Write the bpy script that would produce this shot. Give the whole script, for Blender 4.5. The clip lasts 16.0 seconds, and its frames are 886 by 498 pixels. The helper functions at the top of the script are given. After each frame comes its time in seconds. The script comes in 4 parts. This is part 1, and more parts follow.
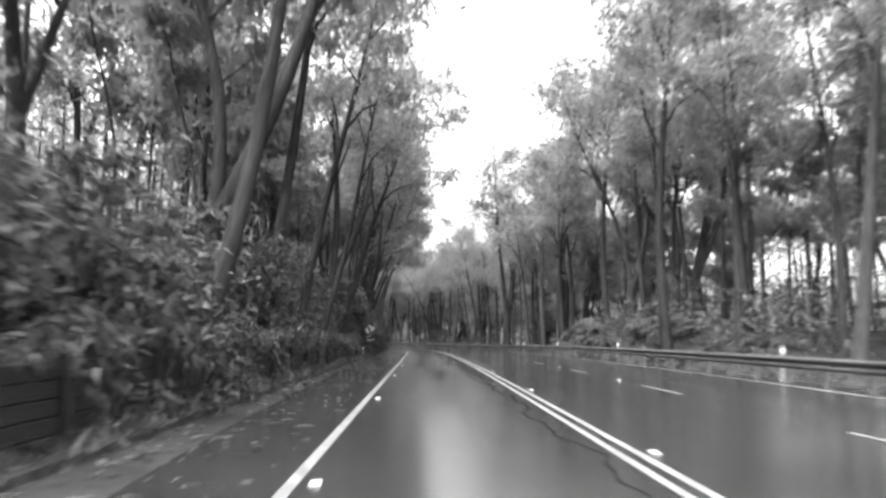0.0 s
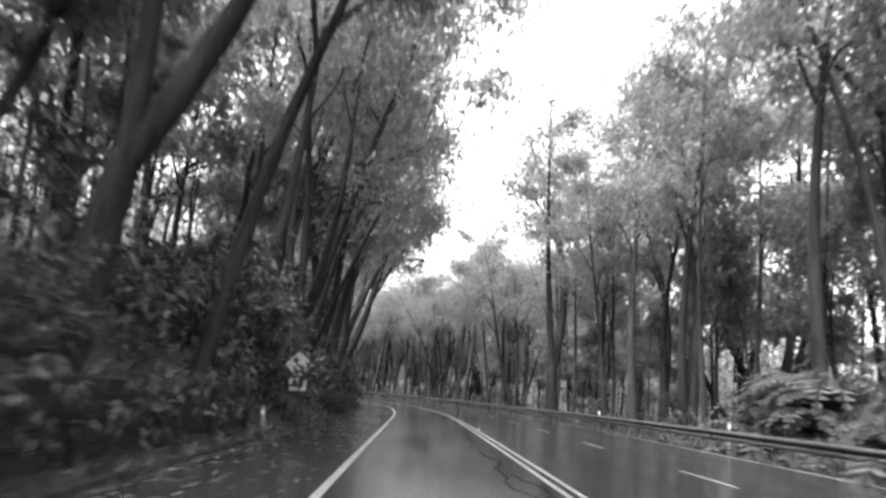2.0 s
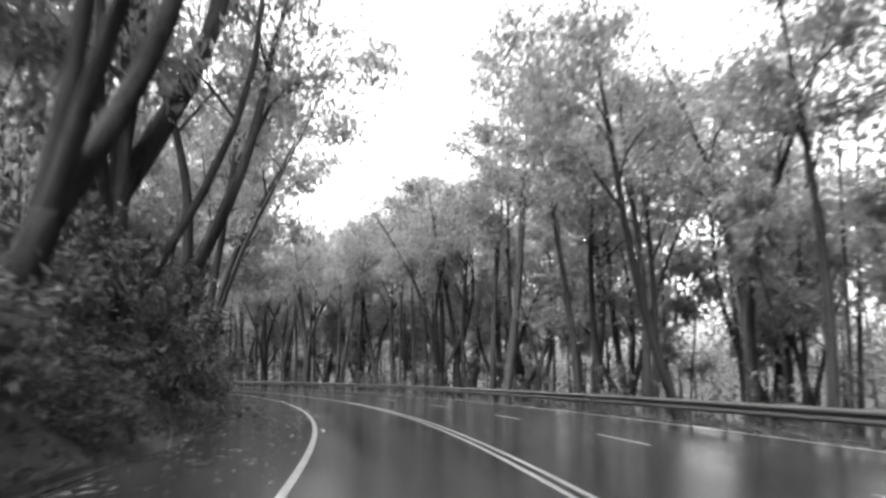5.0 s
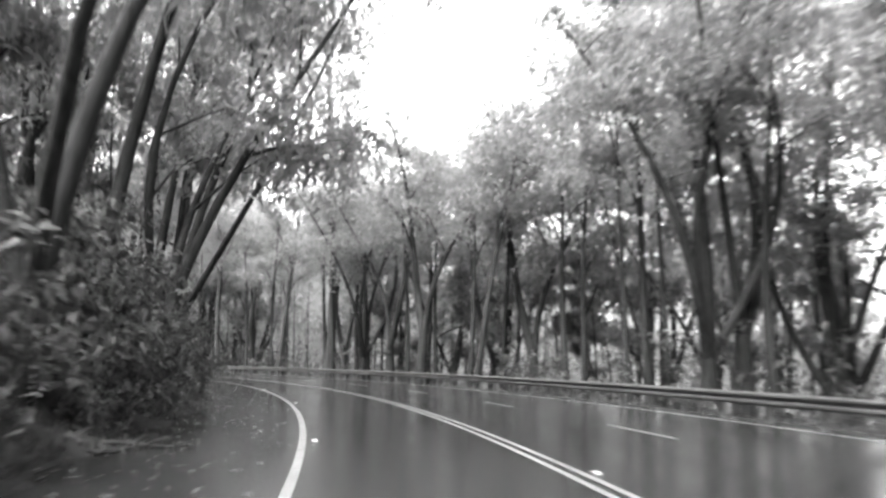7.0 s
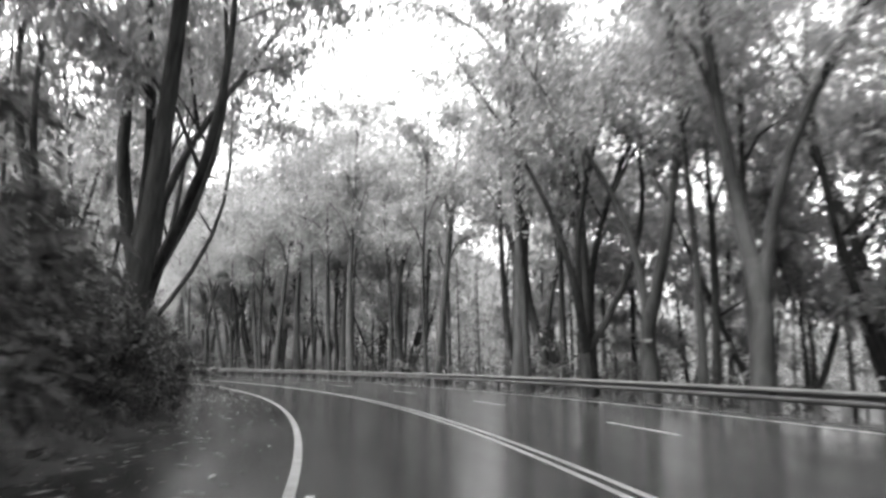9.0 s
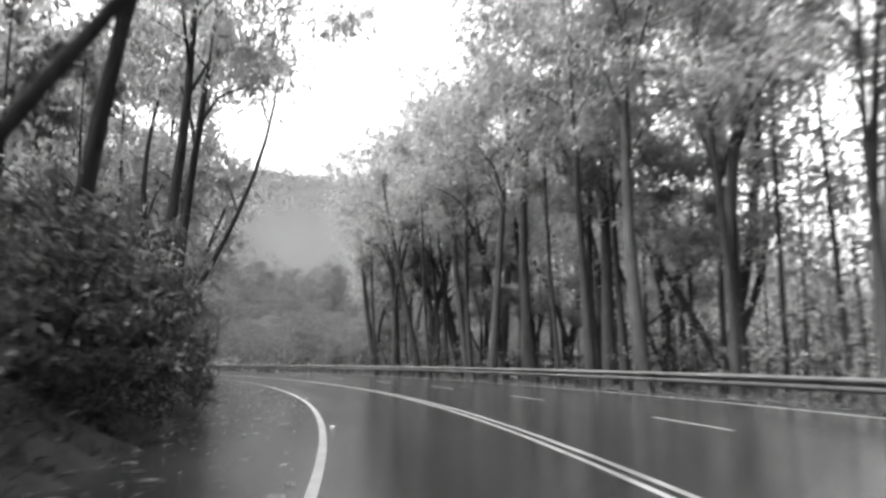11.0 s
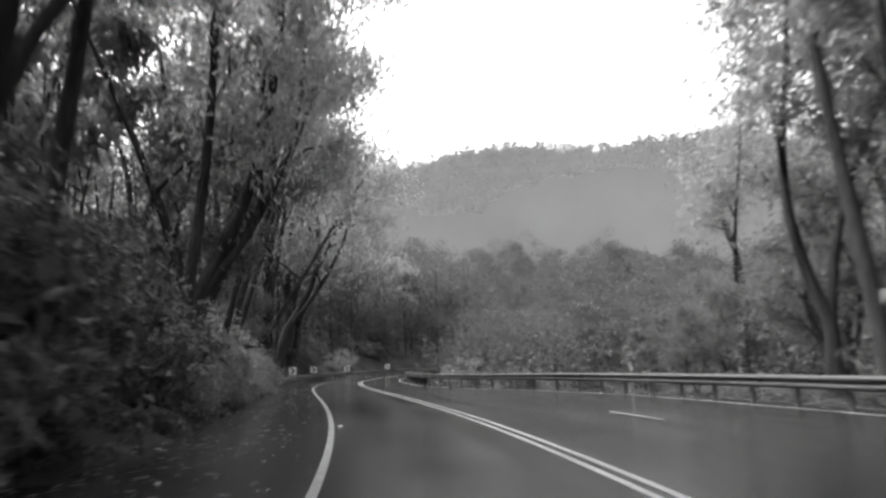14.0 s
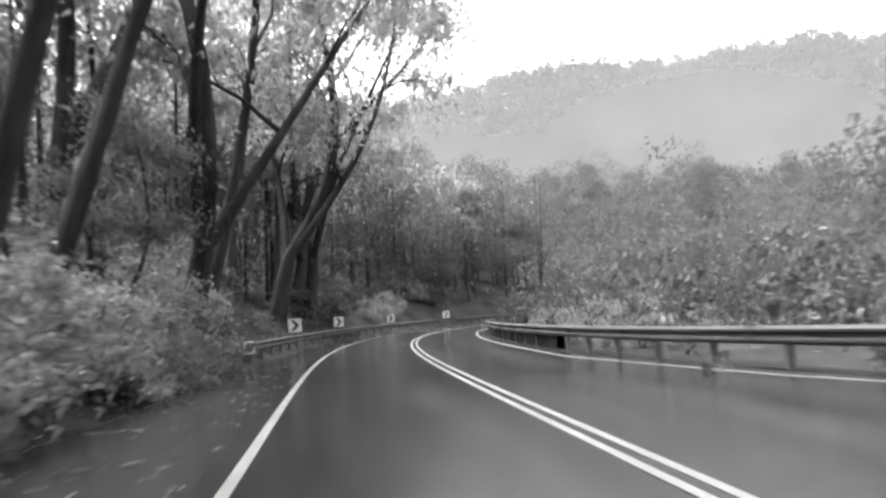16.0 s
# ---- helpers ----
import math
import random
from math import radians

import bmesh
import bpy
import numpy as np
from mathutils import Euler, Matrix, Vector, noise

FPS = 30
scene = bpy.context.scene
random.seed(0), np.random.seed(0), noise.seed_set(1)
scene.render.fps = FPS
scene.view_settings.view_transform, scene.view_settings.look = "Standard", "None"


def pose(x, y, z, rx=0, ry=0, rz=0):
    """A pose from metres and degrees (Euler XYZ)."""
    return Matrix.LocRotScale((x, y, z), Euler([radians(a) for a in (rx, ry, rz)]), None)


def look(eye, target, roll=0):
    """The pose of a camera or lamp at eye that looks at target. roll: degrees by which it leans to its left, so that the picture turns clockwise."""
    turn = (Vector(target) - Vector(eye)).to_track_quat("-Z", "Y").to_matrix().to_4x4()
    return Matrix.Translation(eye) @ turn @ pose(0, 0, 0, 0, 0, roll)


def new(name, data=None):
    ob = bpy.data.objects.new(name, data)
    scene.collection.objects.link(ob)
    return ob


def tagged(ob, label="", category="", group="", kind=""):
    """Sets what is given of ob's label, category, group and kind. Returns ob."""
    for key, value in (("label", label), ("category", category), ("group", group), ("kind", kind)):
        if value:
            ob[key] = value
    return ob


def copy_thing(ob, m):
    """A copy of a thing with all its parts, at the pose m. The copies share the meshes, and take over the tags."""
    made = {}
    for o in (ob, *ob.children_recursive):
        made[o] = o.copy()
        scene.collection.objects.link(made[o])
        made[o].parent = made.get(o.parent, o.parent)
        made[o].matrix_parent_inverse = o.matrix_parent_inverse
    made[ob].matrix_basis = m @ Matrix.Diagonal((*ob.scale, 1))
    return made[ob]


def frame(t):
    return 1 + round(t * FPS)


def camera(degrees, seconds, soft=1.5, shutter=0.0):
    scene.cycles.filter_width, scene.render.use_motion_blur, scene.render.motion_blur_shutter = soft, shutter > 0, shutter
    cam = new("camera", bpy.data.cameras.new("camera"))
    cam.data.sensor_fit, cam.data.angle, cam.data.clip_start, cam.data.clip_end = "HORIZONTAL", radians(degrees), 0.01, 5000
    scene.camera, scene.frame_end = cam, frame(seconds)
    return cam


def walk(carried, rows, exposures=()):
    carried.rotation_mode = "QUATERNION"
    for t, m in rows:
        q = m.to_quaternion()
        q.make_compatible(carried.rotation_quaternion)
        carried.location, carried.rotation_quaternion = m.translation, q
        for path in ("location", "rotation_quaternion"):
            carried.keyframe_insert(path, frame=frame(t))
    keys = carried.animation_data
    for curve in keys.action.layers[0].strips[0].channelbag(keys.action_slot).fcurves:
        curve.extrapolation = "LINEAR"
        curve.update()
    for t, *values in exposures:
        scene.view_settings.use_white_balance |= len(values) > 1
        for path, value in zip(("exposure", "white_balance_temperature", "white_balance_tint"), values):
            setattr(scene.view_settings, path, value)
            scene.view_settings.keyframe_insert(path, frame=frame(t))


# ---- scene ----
# the lens, the road's plan and the drive along it
LENS = 58.80
PATH = [
    (0, 1.109, 0.001, 1.262, -1.49, 6.18, -0.08),
    (0.5, 1.079, 8.144, 1.258, 0.31, 5.83, 0.32),
    (1, 1.065, 16.251, 1.245, -0.33, 5.46, -2.01),
    (1.5, 1.172, 24.320, 1.221, -0.61, 5.93, -1.30),
    (2, 1.112, 32.394, 1.183, -1.49, 9.95, -3.93),
    (2.5, 1.197, 40.316, 1.132, -2.93, 8.44, -2.39),
    (3, 1.250, 48.144, 1.068, -4.40, 7.73, -1.39),
    (5.5, 0.231, 87.512, 0.645, -0.46, 9.03, 0.21),
    (6, -0.410, 95.278, 0.567, 2.34, 8.69, -0.18),
    (6.5, -1.412, 102.941, 0.499, 4.16, 8.07, 0.70),
    (7, -2.784, 110.532, 0.441, 7.05, 8.07, -0.87),
    (7.5, -4.531, 117.891, 0.393, 10.24, 8.32, -0.14),
    (8, -6.572, 125.079, 0.354, 13.14, 8.45, 0.31),
    (8.5, -8.928, 132.047, 0.322, 16.55, 8.71, 0.91),
    (9, -11.666, 138.932, 0.292, 19.06, 8.09, -0.03),
    (11.5, -31.876, 170.931, 0.151, 37.95, 7.72, 1.89),
    (12, -37.132, 176.583, 0.125, 40.42, 7.51, 2.34),
    (12.5, -42.704, 181.990, 0.103, 45.10, 7.72, 2.18),
    (13, -48.588, 187.066, 0.087, 48.97, 8.04, 3.23),
    (13.5, -54.560, 191.729, 0.077, 51.77, 8.38, 2.94),
    (14, -60.475, 195.978, 0.073, 53.78, 8.44, 2.18),
    (14.5, -66.451, 199.901, 0.074, 55.28, 7.83, 0.94),
    (15, -72.632, 203.511, 0.080, 56.84, 6.33, 0.89),
    (15.5, -78.958, 206.877, 0.090, 57.53, 4.47, 3.03),
    (16, -85.345, 210.143, 0.104, 57.03, 4.87, 3.63),
]
cam = camera(LENS, 16.0, soft=2.7, shutter=0.5)
walk(cam, [(t, pose(x, y, z, 90 + pitch, roll, yaw)) for t, x, y, z, yaw, pitch, roll in PATH],
     exposures=[(0.0, 3.5), (2.0, 3.5), (3.0, 3.85), (5.3, 3.5), (7.0, 4.05), (8.5, 3.75), (9.0, 3.9), (12.0, 3.6), (12.5, 3.7), (13.5, 3.55), (14.0, 3.25), (15.0, 3.6), (16.0, 4.05)])

# ---------------------------------------------------------------- sky and light
SUN_UP, SUN_WAY = 62.0, -135.0          # elevation; degrees from +y towards +x
world = bpy.data.worlds.new("overcast_sky")
scene.world = world
world.use_nodes = True
wn, wl = world.node_tree.nodes, world.node_tree.links
sky = wn.new("ShaderNodeTexSky")
sky.sky_type, sky.sun_disc = "NISHITA", False
sky.sun_elevation, sky.sun_rotation = radians(SUN_UP), radians(SUN_WAY)
sky.air_density, sky.dust_density, sky.ozone_density = 1.0, 6.0, 1.0
to_grey = wn.new("ShaderNodeRGBToBW")
wl.new(sky.outputs[0], to_grey.inputs[0])
wl.new(to_grey.outputs[0], wn["Background"].inputs[0])
wn["Background"].inputs[1].default_value = 0.11
sun = new("sun", bpy.data.lights.new("sun", "SUN"))
sun.data.energy, sun.data.angle, sun.data.color = 0.9, radians(60), (1, 1, 1)
away = Vector((math.sin(radians(SUN_WAY)) * math.cos(radians(SUN_UP)), math.cos(radians(SUN_WAY)) * math.cos(radians(SUN_UP)), math.sin(radians(SUN_UP))))
sun.matrix_world = look(away * 300, (0, 0, 0))


# ---------------------------------------------------------------- materials (the film is black and white)
def material(name, low, high, scale=4.0, rough=0.7, rough2=None, bump=0.3, bump_scale=40.0, fine=25.0, metal=0.0, stretch=(1, 1, 1), island=0.0, translucent=0.0, detail=4.0, spec=0.5):
    m = bpy.data.materials.new(name)
    m.use_nodes = True
    n, l = m.node_tree.nodes, m.node_tree.links
    b = n["Principled BSDF"]
    co = n.new("ShaderNodeTexCoord")
    mp = n.new("ShaderNodeMapping")
    mp.inputs["Scale"].default_value = stretch
    l.new(co.outputs["Object"], mp.inputs[0])
    big, small = n.new("ShaderNodeTexNoise"), n.new("ShaderNodeTexNoise")
    big.inputs["Scale"].default_value, big.inputs["Detail"].default_value = scale, detail
    small.inputs["Scale"].default_value, small.inputs["Detail"].default_value = fine, 3
    l.new(mp.outputs[0], big.inputs[0]), l.new(mp.outputs[0], small.inputs[0])
    both = n.new("ShaderNodeMix")
    both.data_type, both.inputs[0].default_value = "FLOAT", 0.4
    l.new(big.outputs[0], both.inputs[2]), l.new(small.outputs[0], both.inputs[3])
    value = both.outputs[0]
    if island:
        geo, add = n.new("ShaderNodeNewGeometry"), n.new("ShaderNodeMix")
        add.data_type, add.inputs[0].default_value = "FLOAT", island
        l.new(value, add.inputs[2]), l.new(geo.outputs["Random Per Island"], add.inputs[3])
        value = add.outputs[0]
    ramp = n.new("ShaderNodeMapRange")
    ramp.inputs[1].default_value, ramp.inputs[2].default_value = 0.3, 0.7
    ramp.inputs[3].default_value, ramp.inputs[4].default_value = low, high
    l.new(value, ramp.inputs[0])
    l.new(ramp.outputs[0], b.inputs["Base Color"])
    b.inputs["Metallic"].default_value, b.inputs["Roughness"].default_value = metal, rough
    b.inputs["Specular IOR Level"].default_value = spec
    if rough2 is not None:
        rr = n.new("ShaderNodeMapRange")
        rr.inputs[1].default_value, rr.inputs[2].default_value = 0.35, 0.65
        rr.inputs[3].default_value, rr.inputs[4].default_value = rough, rough2
        l.new(big.outputs[0], rr.inputs[0]), l.new(rr.outputs[0], b.inputs["Roughness"])
    if bump:
        bt, bn = n.new("ShaderNodeTexNoise"), n.new("ShaderNodeBump")
        bt.inputs["Scale"].default_value, bt.inputs["Detail"].default_value = bump_scale, 3
        bn.inputs["Strength"].default_value, bn.inputs["Distance"].default_value = bump, 0.02
        l.new(mp.outputs[0], bt.inputs[0]), l.new(bt.outputs[0], bn.inputs["Height"]), l.new(bn.outputs[0], b.inputs["Normal"])
    if translucent:
        tr, mix = n.new("ShaderNodeBsdfTranslucent"), n.new("ShaderNodeMixShader")
        mix.inputs[0].default_value = translucent
        l.new(ramp.outputs[0], tr.inputs[0])
        l.new(b.outputs[0], mix.inputs[1]), l.new(tr.outputs[0], mix.inputs[2])
        l.new(mix.outputs[0], n["Material Output"].inputs[0])
    return m


def asphalt(name):
    """Wet chip seal: smoother wheel tracks, puddled streaks along the lane, worn patches. Its map gives metres across and along."""
    m = material(name, 0.01, 0.026, scale=0.5, rough=0.2, bump=0, fine=9, spec=0.25)
    n, l = m.node_tree.nodes, m.node_tree.links
    b = n["Principled BSDF"]
    uv = n.new("ShaderNodeUVMap")
    uv.uv_map = "metres"
    long = n.new("ShaderNodeMapping")
    long.inputs["Scale"].default_value = (0.9, 0.09, 1)
    l.new(uv.outputs[0], long.inputs[0])
    streak, patch, grit = n.new("ShaderNodeTexNoise"), n.new("ShaderNodeTexNoise"), n.new("ShaderNodeTexNoise")
    streak.inputs["Scale"].default_value, streak.inputs["Detail"].default_value = 1.6, 2
    patch.inputs["Scale"].default_value, patch.inputs["Detail"].default_value = 0.32, 2
    grit.inputs["Scale"].default_value, grit.inputs["Detail"].default_value = 70, 2
    l.new(long.outputs[0], streak.inputs[0]), l.new(uv.outputs[0], patch.inputs[0]), l.new(uv.outputs[0], grit.inputs[0])
    across, wave = n.new("ShaderNodeSeparateXYZ"), n.new("ShaderNodeMath")
    l.new(uv.outputs[0], across.inputs[0])
    tracks = n.new("ShaderNodeMath")
    tracks.operation = "MULTIPLY"
    tracks.inputs[1].default_value = 2 * math.pi / 1.65
    wave.operation = "SINE"
    l.new(across.outputs[0], tracks.inputs[0]), l.new(tracks.outputs[0], wave.inputs[0])
    total = n.new("ShaderNodeMath")
    total.operation = "MULTIPLY_ADD"
    total.inputs[1].default_value = 0.07
    mean = n.new("ShaderNodeMix")
    mean.data_type, mean.inputs[0].default_value = "FLOAT", 0.22
    l.new(streak.outputs[0], mean.inputs[2]), l.new(patch.outputs[0], mean.inputs[3])
    l.new(wave.outputs[0], total.inputs[0]), l.new(mean.outputs[0], total.inputs[2])
    rough = n.new("ShaderNodeMapRange")
    rough.inputs[1].default_value, rough.inputs[2].default_value, rough.inputs[3].default_value, rough.inputs[4].default_value = 0.3, 0.7, 0.1, 0.21
    l.new(total.outputs[0], rough.inputs[0]), l.new(rough.outputs[0], b.inputs["Roughness"])
    bump = n.new("ShaderNodeBump")
    bump.inputs["Strength"].default_value, bump.inputs["Distance"].default_value = 0.25, 0.004
    l.new(grit.outputs[0], bump.inputs["Height"]), l.new(bump.outputs[0], b.inputs["Normal"])
    return m


ASPHALT = asphalt("wet_asphalt")
EDGE = asphalt("wet_asphalt_shoulder")
SEAL = material("wet_seal_strip", 0.006, 0.015, scale=0.8, rough=0.6, rough2=0.8, spec=0.0, bump=0.2, bump_scale=60)
SHOULDER = material("wet_gravel_verge", 0.008, 0.03, scale=1.2, rough=0.8, rough2=0.95, bump=0.8, bump_scale=25, spec=0.0)
CONCRETE = material("damp_concrete", 0.006, 0.04, spec=0.0, scale=2.5, rough=0.5, rough2=0.8, bump=0.4)
PAINT = material("worn_road_paint", 0.035, 0.2, scale=2.2, rough=0.35, rough2=0.6, bump=0.2, bump_scale=80)
SOIL = material("forest_litter", 0.012, 0.04, scale=0.6, spec=0.0, rough=0.9, bump=1.0, bump_scale=8, fine=6)
STEEL = material("galvanised_steel", 0.02, 0.055, scale=0.8, rough=0.5, rough2=0.75, bump=0.05, metal=0.3, spec=0.3)
POST = material("weathered_post", 0.04, 0.1, scale=3, rough=0.8)
BARK = material("damp_bark", 0.006, 0.05, scale=1.6, rough=0.85, spec=0.0, bump=1.0, bump_scale=9, fine=14, stretch=(1, 1, 0.15))
BARK_PALE = material("pale_smooth_bark", 0.012, 0.06, scale=0.9, rough=0.8, spec=0.0, bump=0.5, bump_scale=6, fine=9, stretch=(1, 1, 0.2))
LEAF = material("gum_leaves", 0.105, 0.225, scale=0.5, rough=0.6, spec=0.25, bump=0, island=0.34, translucent=0.62, detail=2)
LEAF_DARK = material("dark_scrub_leaves", 0.03, 0.085, scale=0.6, rough=0.6, spec=0.2, bump=0, island=0.55, translucent=0.3, detail=2)
FERN = material("fern_fronds", 0.05, 0.12, scale=0.8, rough=0.75, spec=0.1, bump=0, island=0.5, translucent=0.4, detail=2)
WATTLE = material("dull_wattle_leaves", 0.06, 0.13, scale=0.5, rough=0.7, spec=0.15, bump=0, island=0.34, translucent=0.5, detail=2)
WOODS = material("far_tree_crowns", 0.055, 0.09, scale=0.12, rough=0.9, bump=0, island=0.15, translucent=0.5, spec=0.0, detail=4)
WHITE = material("white_sheeting", 0.4, 0.55, scale=3, rough=0.4, bump=0)
REFLECTOR = material("clear_reflector", 0.6, 0.9, scale=5, rough=0.2, bump=0)
WORN_WHITE = material("weathered_white_plastic", 0.1, 0.26, scale=6, rough=0.6, bump=0.1)
BLACK = material("black_sheeting", 0.015, 0.03, scale=3, rough=0.4, bump=0)


# ---------------------------------------------------------------- mesh helpers
def mesh_object(name, verts, faces, mat, parent=None, label="", smooth=False):
    me = bpy.data.meshes.new(name)
    me.from_pydata([tuple(v) for v in verts], [], faces)
    me.materials.append(mat)
    if smooth:
        me.polygons.foreach_set("use_smooth", [True] * len(me.polygons))
    me.update()
    ob = new(name, me)
    if parent is not None:
        ob.parent = parent
    if label:
        ob["label"] = label
    return ob


def part(name, bm, mat, parent=None, label="", smooth=False):
    me = bpy.data.meshes.new(name)
    bm.to_mesh(me)
    bm.free()
    me.materials.append(mat)
    if smooth:
        me.polygons.foreach_set("use_smooth", [True] * len(me.polygons))
    ob = new(name, me)
    if parent is not None:
        ob.parent = parent
    if label:
        ob["label"] = label
    return ob


def block(bm, size, m, bevel=0.0):
    made = bmesh.ops.create_cube(bm, size=1.0, matrix=m @ Matrix.Diagonal((*size, 1)))
    if bevel:
        edges = {e for v in made["verts"] for e in v.link_edges}
        bmesh.ops.bevel(bm, geom=list(edges), offset=bevel, segments=1, affect="EDGES")


def tube(points, radii, sides=8):
    """Verts and faces of a tapered tube along points."""
    verts, faces = [], []
    for i, p in enumerate(points):
        p = Vector(p)
        d = (Vector(points[min(i + 1, len(points) - 1)]) - Vector(points[max(i - 1, 0)])).normalized()
        a = d.orthogonal().normalized() if i == 0 else (a - d * a.dot(d)).normalized()
        b = d.cross(a)
        for k in range(sides):
            w = 2 * math.pi * k / sides
            verts.append(p + radii[i] * (a * math.cos(w) + b * math.sin(w)))
    for i in range(len(points) - 1):
        for k in range(sides):
            q = (k + 1) % sides
            faces.append((i * sides + k, i * sides + q, (i + 1) * sides + q, (i + 1) * sides + k))
    faces.append(tuple(range((len(points) - 1) * sides, len(points) * sides)))
    return verts, faces


# ---------------------------------------------------------------- the road's line: s along the left edge line, o to its right
NODE_0, NODE_STEP = -30.0, 12.0
BEND = [-0.677, -0.554, -0.4, -0.177, 0.163, 0.302, 0.272, -0.022, 0.439, 2.322, 4.826, 6.56, 6.941, 7.211, 7.849, 8.233, 8.258, 7.973, 7.456, 6.901, 6.5, 5.949, 4.302, 1.981, -1.455, -4.5, -7.0, -10.5, -14.0, -17.0, -18.0, -18.0]
RISE = [0.024, -0.013, -0.062, -0.126, -0.189, -0.227, -0.219, -0.157, -0.052, 0.052, 0.128, 0.170, 0.161, 0.108, 0.039, -0.007, -0.010, 0.023, 0.073, 0.106, 0.107, 0.095, 0.077, 0.054, 0.036, 0.027, 0.019, 0.009, 0.001, -0.002, -0.003, -0.002]
S = np.arange(-60.0, 420.0, 1.0)
_nodes = NODE_0 + NODE_STEP * np.arange(len(BEND))
_k = np.interp(S, _nodes, BEND) / 1000
_v = np.interp(S, _nodes, RISE) / 1000
_at0 = int(np.argmin(abs(S)))


def _sum(a):
    c = np.concatenate([[0], np.cumsum((a[1:] + a[:-1]) / 2)])
    return c - c[_at0]


HEAD = _sum(_k)
RX, RY = _sum(-np.sin(HEAD)), _sum(np.cos(HEAD))
RZ = _sum(_sum(_v))


def at(s, o=0.0, z=0.0):
    """The world place at s along the road, o metres right of its left edge line, z above it."""
    h = float(np.interp(s, S, HEAD))
    return Vector((float(np.interp(s, S, RX)) + o * math.cos(h), float(np.interp(s, S, RY)) + o * math.sin(h), float(np.interp(s, S, RZ)) + z))


def turn_at(s):
    return math.degrees(float(np.interp(s, S, HEAD)))


LANE, DASH, RAIL = 3.3, 6.66, 10.75     # offsets: centre lines, lane dashes, guard rail
GUTTER = ([-60, 55, 95, 205, 222, 252, 270, 420], [2.15, 2.15, 2.9, 3.1, 3.7, 3.2, 2.3, 2.3])
RIGHT_EDGE = ([-60, 242, 250, 256, 264, 420], [10.36, 10.36, 9.2, 7.6, 6.5, 6.5])
RIGHT_SEAL = ([-60, 242, 250, 256, 264, 420], [10.8, 10.8, 9.65, 8.05, 6.95, 6.95])


def seal_at(s):
    return np.interp(s, *RIGHT_SEAL)


def gutter_at(s):
    return np.interp(s, *GUTTER)


def sweep(name, profile, s0, s1, step, mat, parent=None, label="", smooth=False):
    """A strip along the road with the profile [(o, z)...], or one that profile(s) gives; mapped in metres."""
    ss = np.arange(s0, s1 + 1e-6, step)
    rows = [profile(s) if callable(profile) else profile for s in ss]
    n = len(rows[0])
    verts = [at(s, o, z) for s, row in zip(ss, rows) for o, z in row]
    faces = [(i * n + j, i * n + j + 1, (i + 1) * n + j + 1, (i + 1) * n + j) for i in range(len(ss) - 1) for j in range(n - 1)]
    ob = mesh_object(name, verts, faces, mat, parent, label, smooth)
    flat = np.array([(o, s) for s, row in zip(ss, rows) for o, z in row])
    corners = np.array([v for f in faces for v in f])
    layer = ob.data.uv_layers.new(name="metres")
    layer.data.foreach_set("uv", flat[corners].astype(np.float32).ravel())
    return ob


def nearest(x, y):
    """Road coordinates of many places: s, o and the road's height there."""
    best = np.full(x.shape, 1e18)
    idx = np.zeros(x.shape, int)
    for i in range(0, len(S), 2):
        d = (x - RX[i]) ** 2 + (y - RY[i]) ** 2
        m = d < best
        best[m], idx[m] = d[m], i
    h = HEAD[idx]
    dx, dy = x - RX[idx], y - RY[idx]
    return S[idx] + (-np.sin(h) * dx + np.cos(h) * dy), np.cos(h) * dx + np.sin(h) * dy, RZ[idx]


def smooth01(a):
    a = np.clip(a, 0, 1)
    return a * a * (3 - 2 * a)


def ground_height(x, y):
    x, y = np.asarray(x, float), np.asarray(y, float)
    s, o, z = nearest(x, y)
    out = z.copy()
    wob = 0.35 * np.sin(x * 0.31 + 1.3 * np.sin(y * 0.17)) + 0.25 * np.sin(y * 0.43 + x * 0.11)
    left = -o - gutter_at(s) - 0.35
    walled = smooth01((s + 6) / 3) * smooth01((54 - s) / 2)
    bank = 1.5 * smooth01((left + 0.1 - 0.75 * walled) / (1.9 - 0.4 * walled)) + 0.36 * np.maximum(0, left - 1.4) * smooth01((140 - left) / 80) + wob * smooth01(left / 3)
    right = o - seal_at(s) - 1.6
    drop = smooth01((s - 60) / 40) * smooth01((238 - s) / 30)
    down = -(0.03 + 0.3 * drop) * np.maximum(0, np.minimum(right - 1.5, 60)) + 0.7 * wob * smooth01((right - 1) / 4) + 2.3 * smooth01((68 - s) / 8) * smooth01((s - 28) / 8) * smooth01((right - 0.3) / 2.4)
    under = np.where(right > -1.0, -0.3 * smooth01(right + 1.0), -0.12)
    out += np.where(left > -0.4, np.where(left > -0.1, bank, -0.12), np.where(right > 0, down - 0.3, under))
    # the ridge across the valley
    u, v = (x + 278) * -0.766 + (y - 370) * 0.643, (x + 278) * 0.643 + (y - 370) * 0.766
    crest = 66 + 3 * np.sin(v / 37) + 2 * np.sin(v / 13 + 1)
    ridge = crest * np.where(u < 0, np.exp(-(u / 75.0) ** 2), np.exp(-(u / 260.0) ** 2)) * smooth01((330 - v) / 170)
    far = smooth01((np.hypot(x + 60, y - 190) - 150) / 70)
    out = np.where(far > 0, out * (1 - far) + far * ridge, out)
    return out


def lines(lo, hi, fine, reach):
    mid = list(np.arange(lo, hi + 0.1, fine))
    out, d = [], fine
    p = 0.0
    while p < reach:
        d *= 1.25
        p += d
        out.append(p)
    return np.array([lo - q for q in reversed(out)] + mid + [hi + q for q in out])


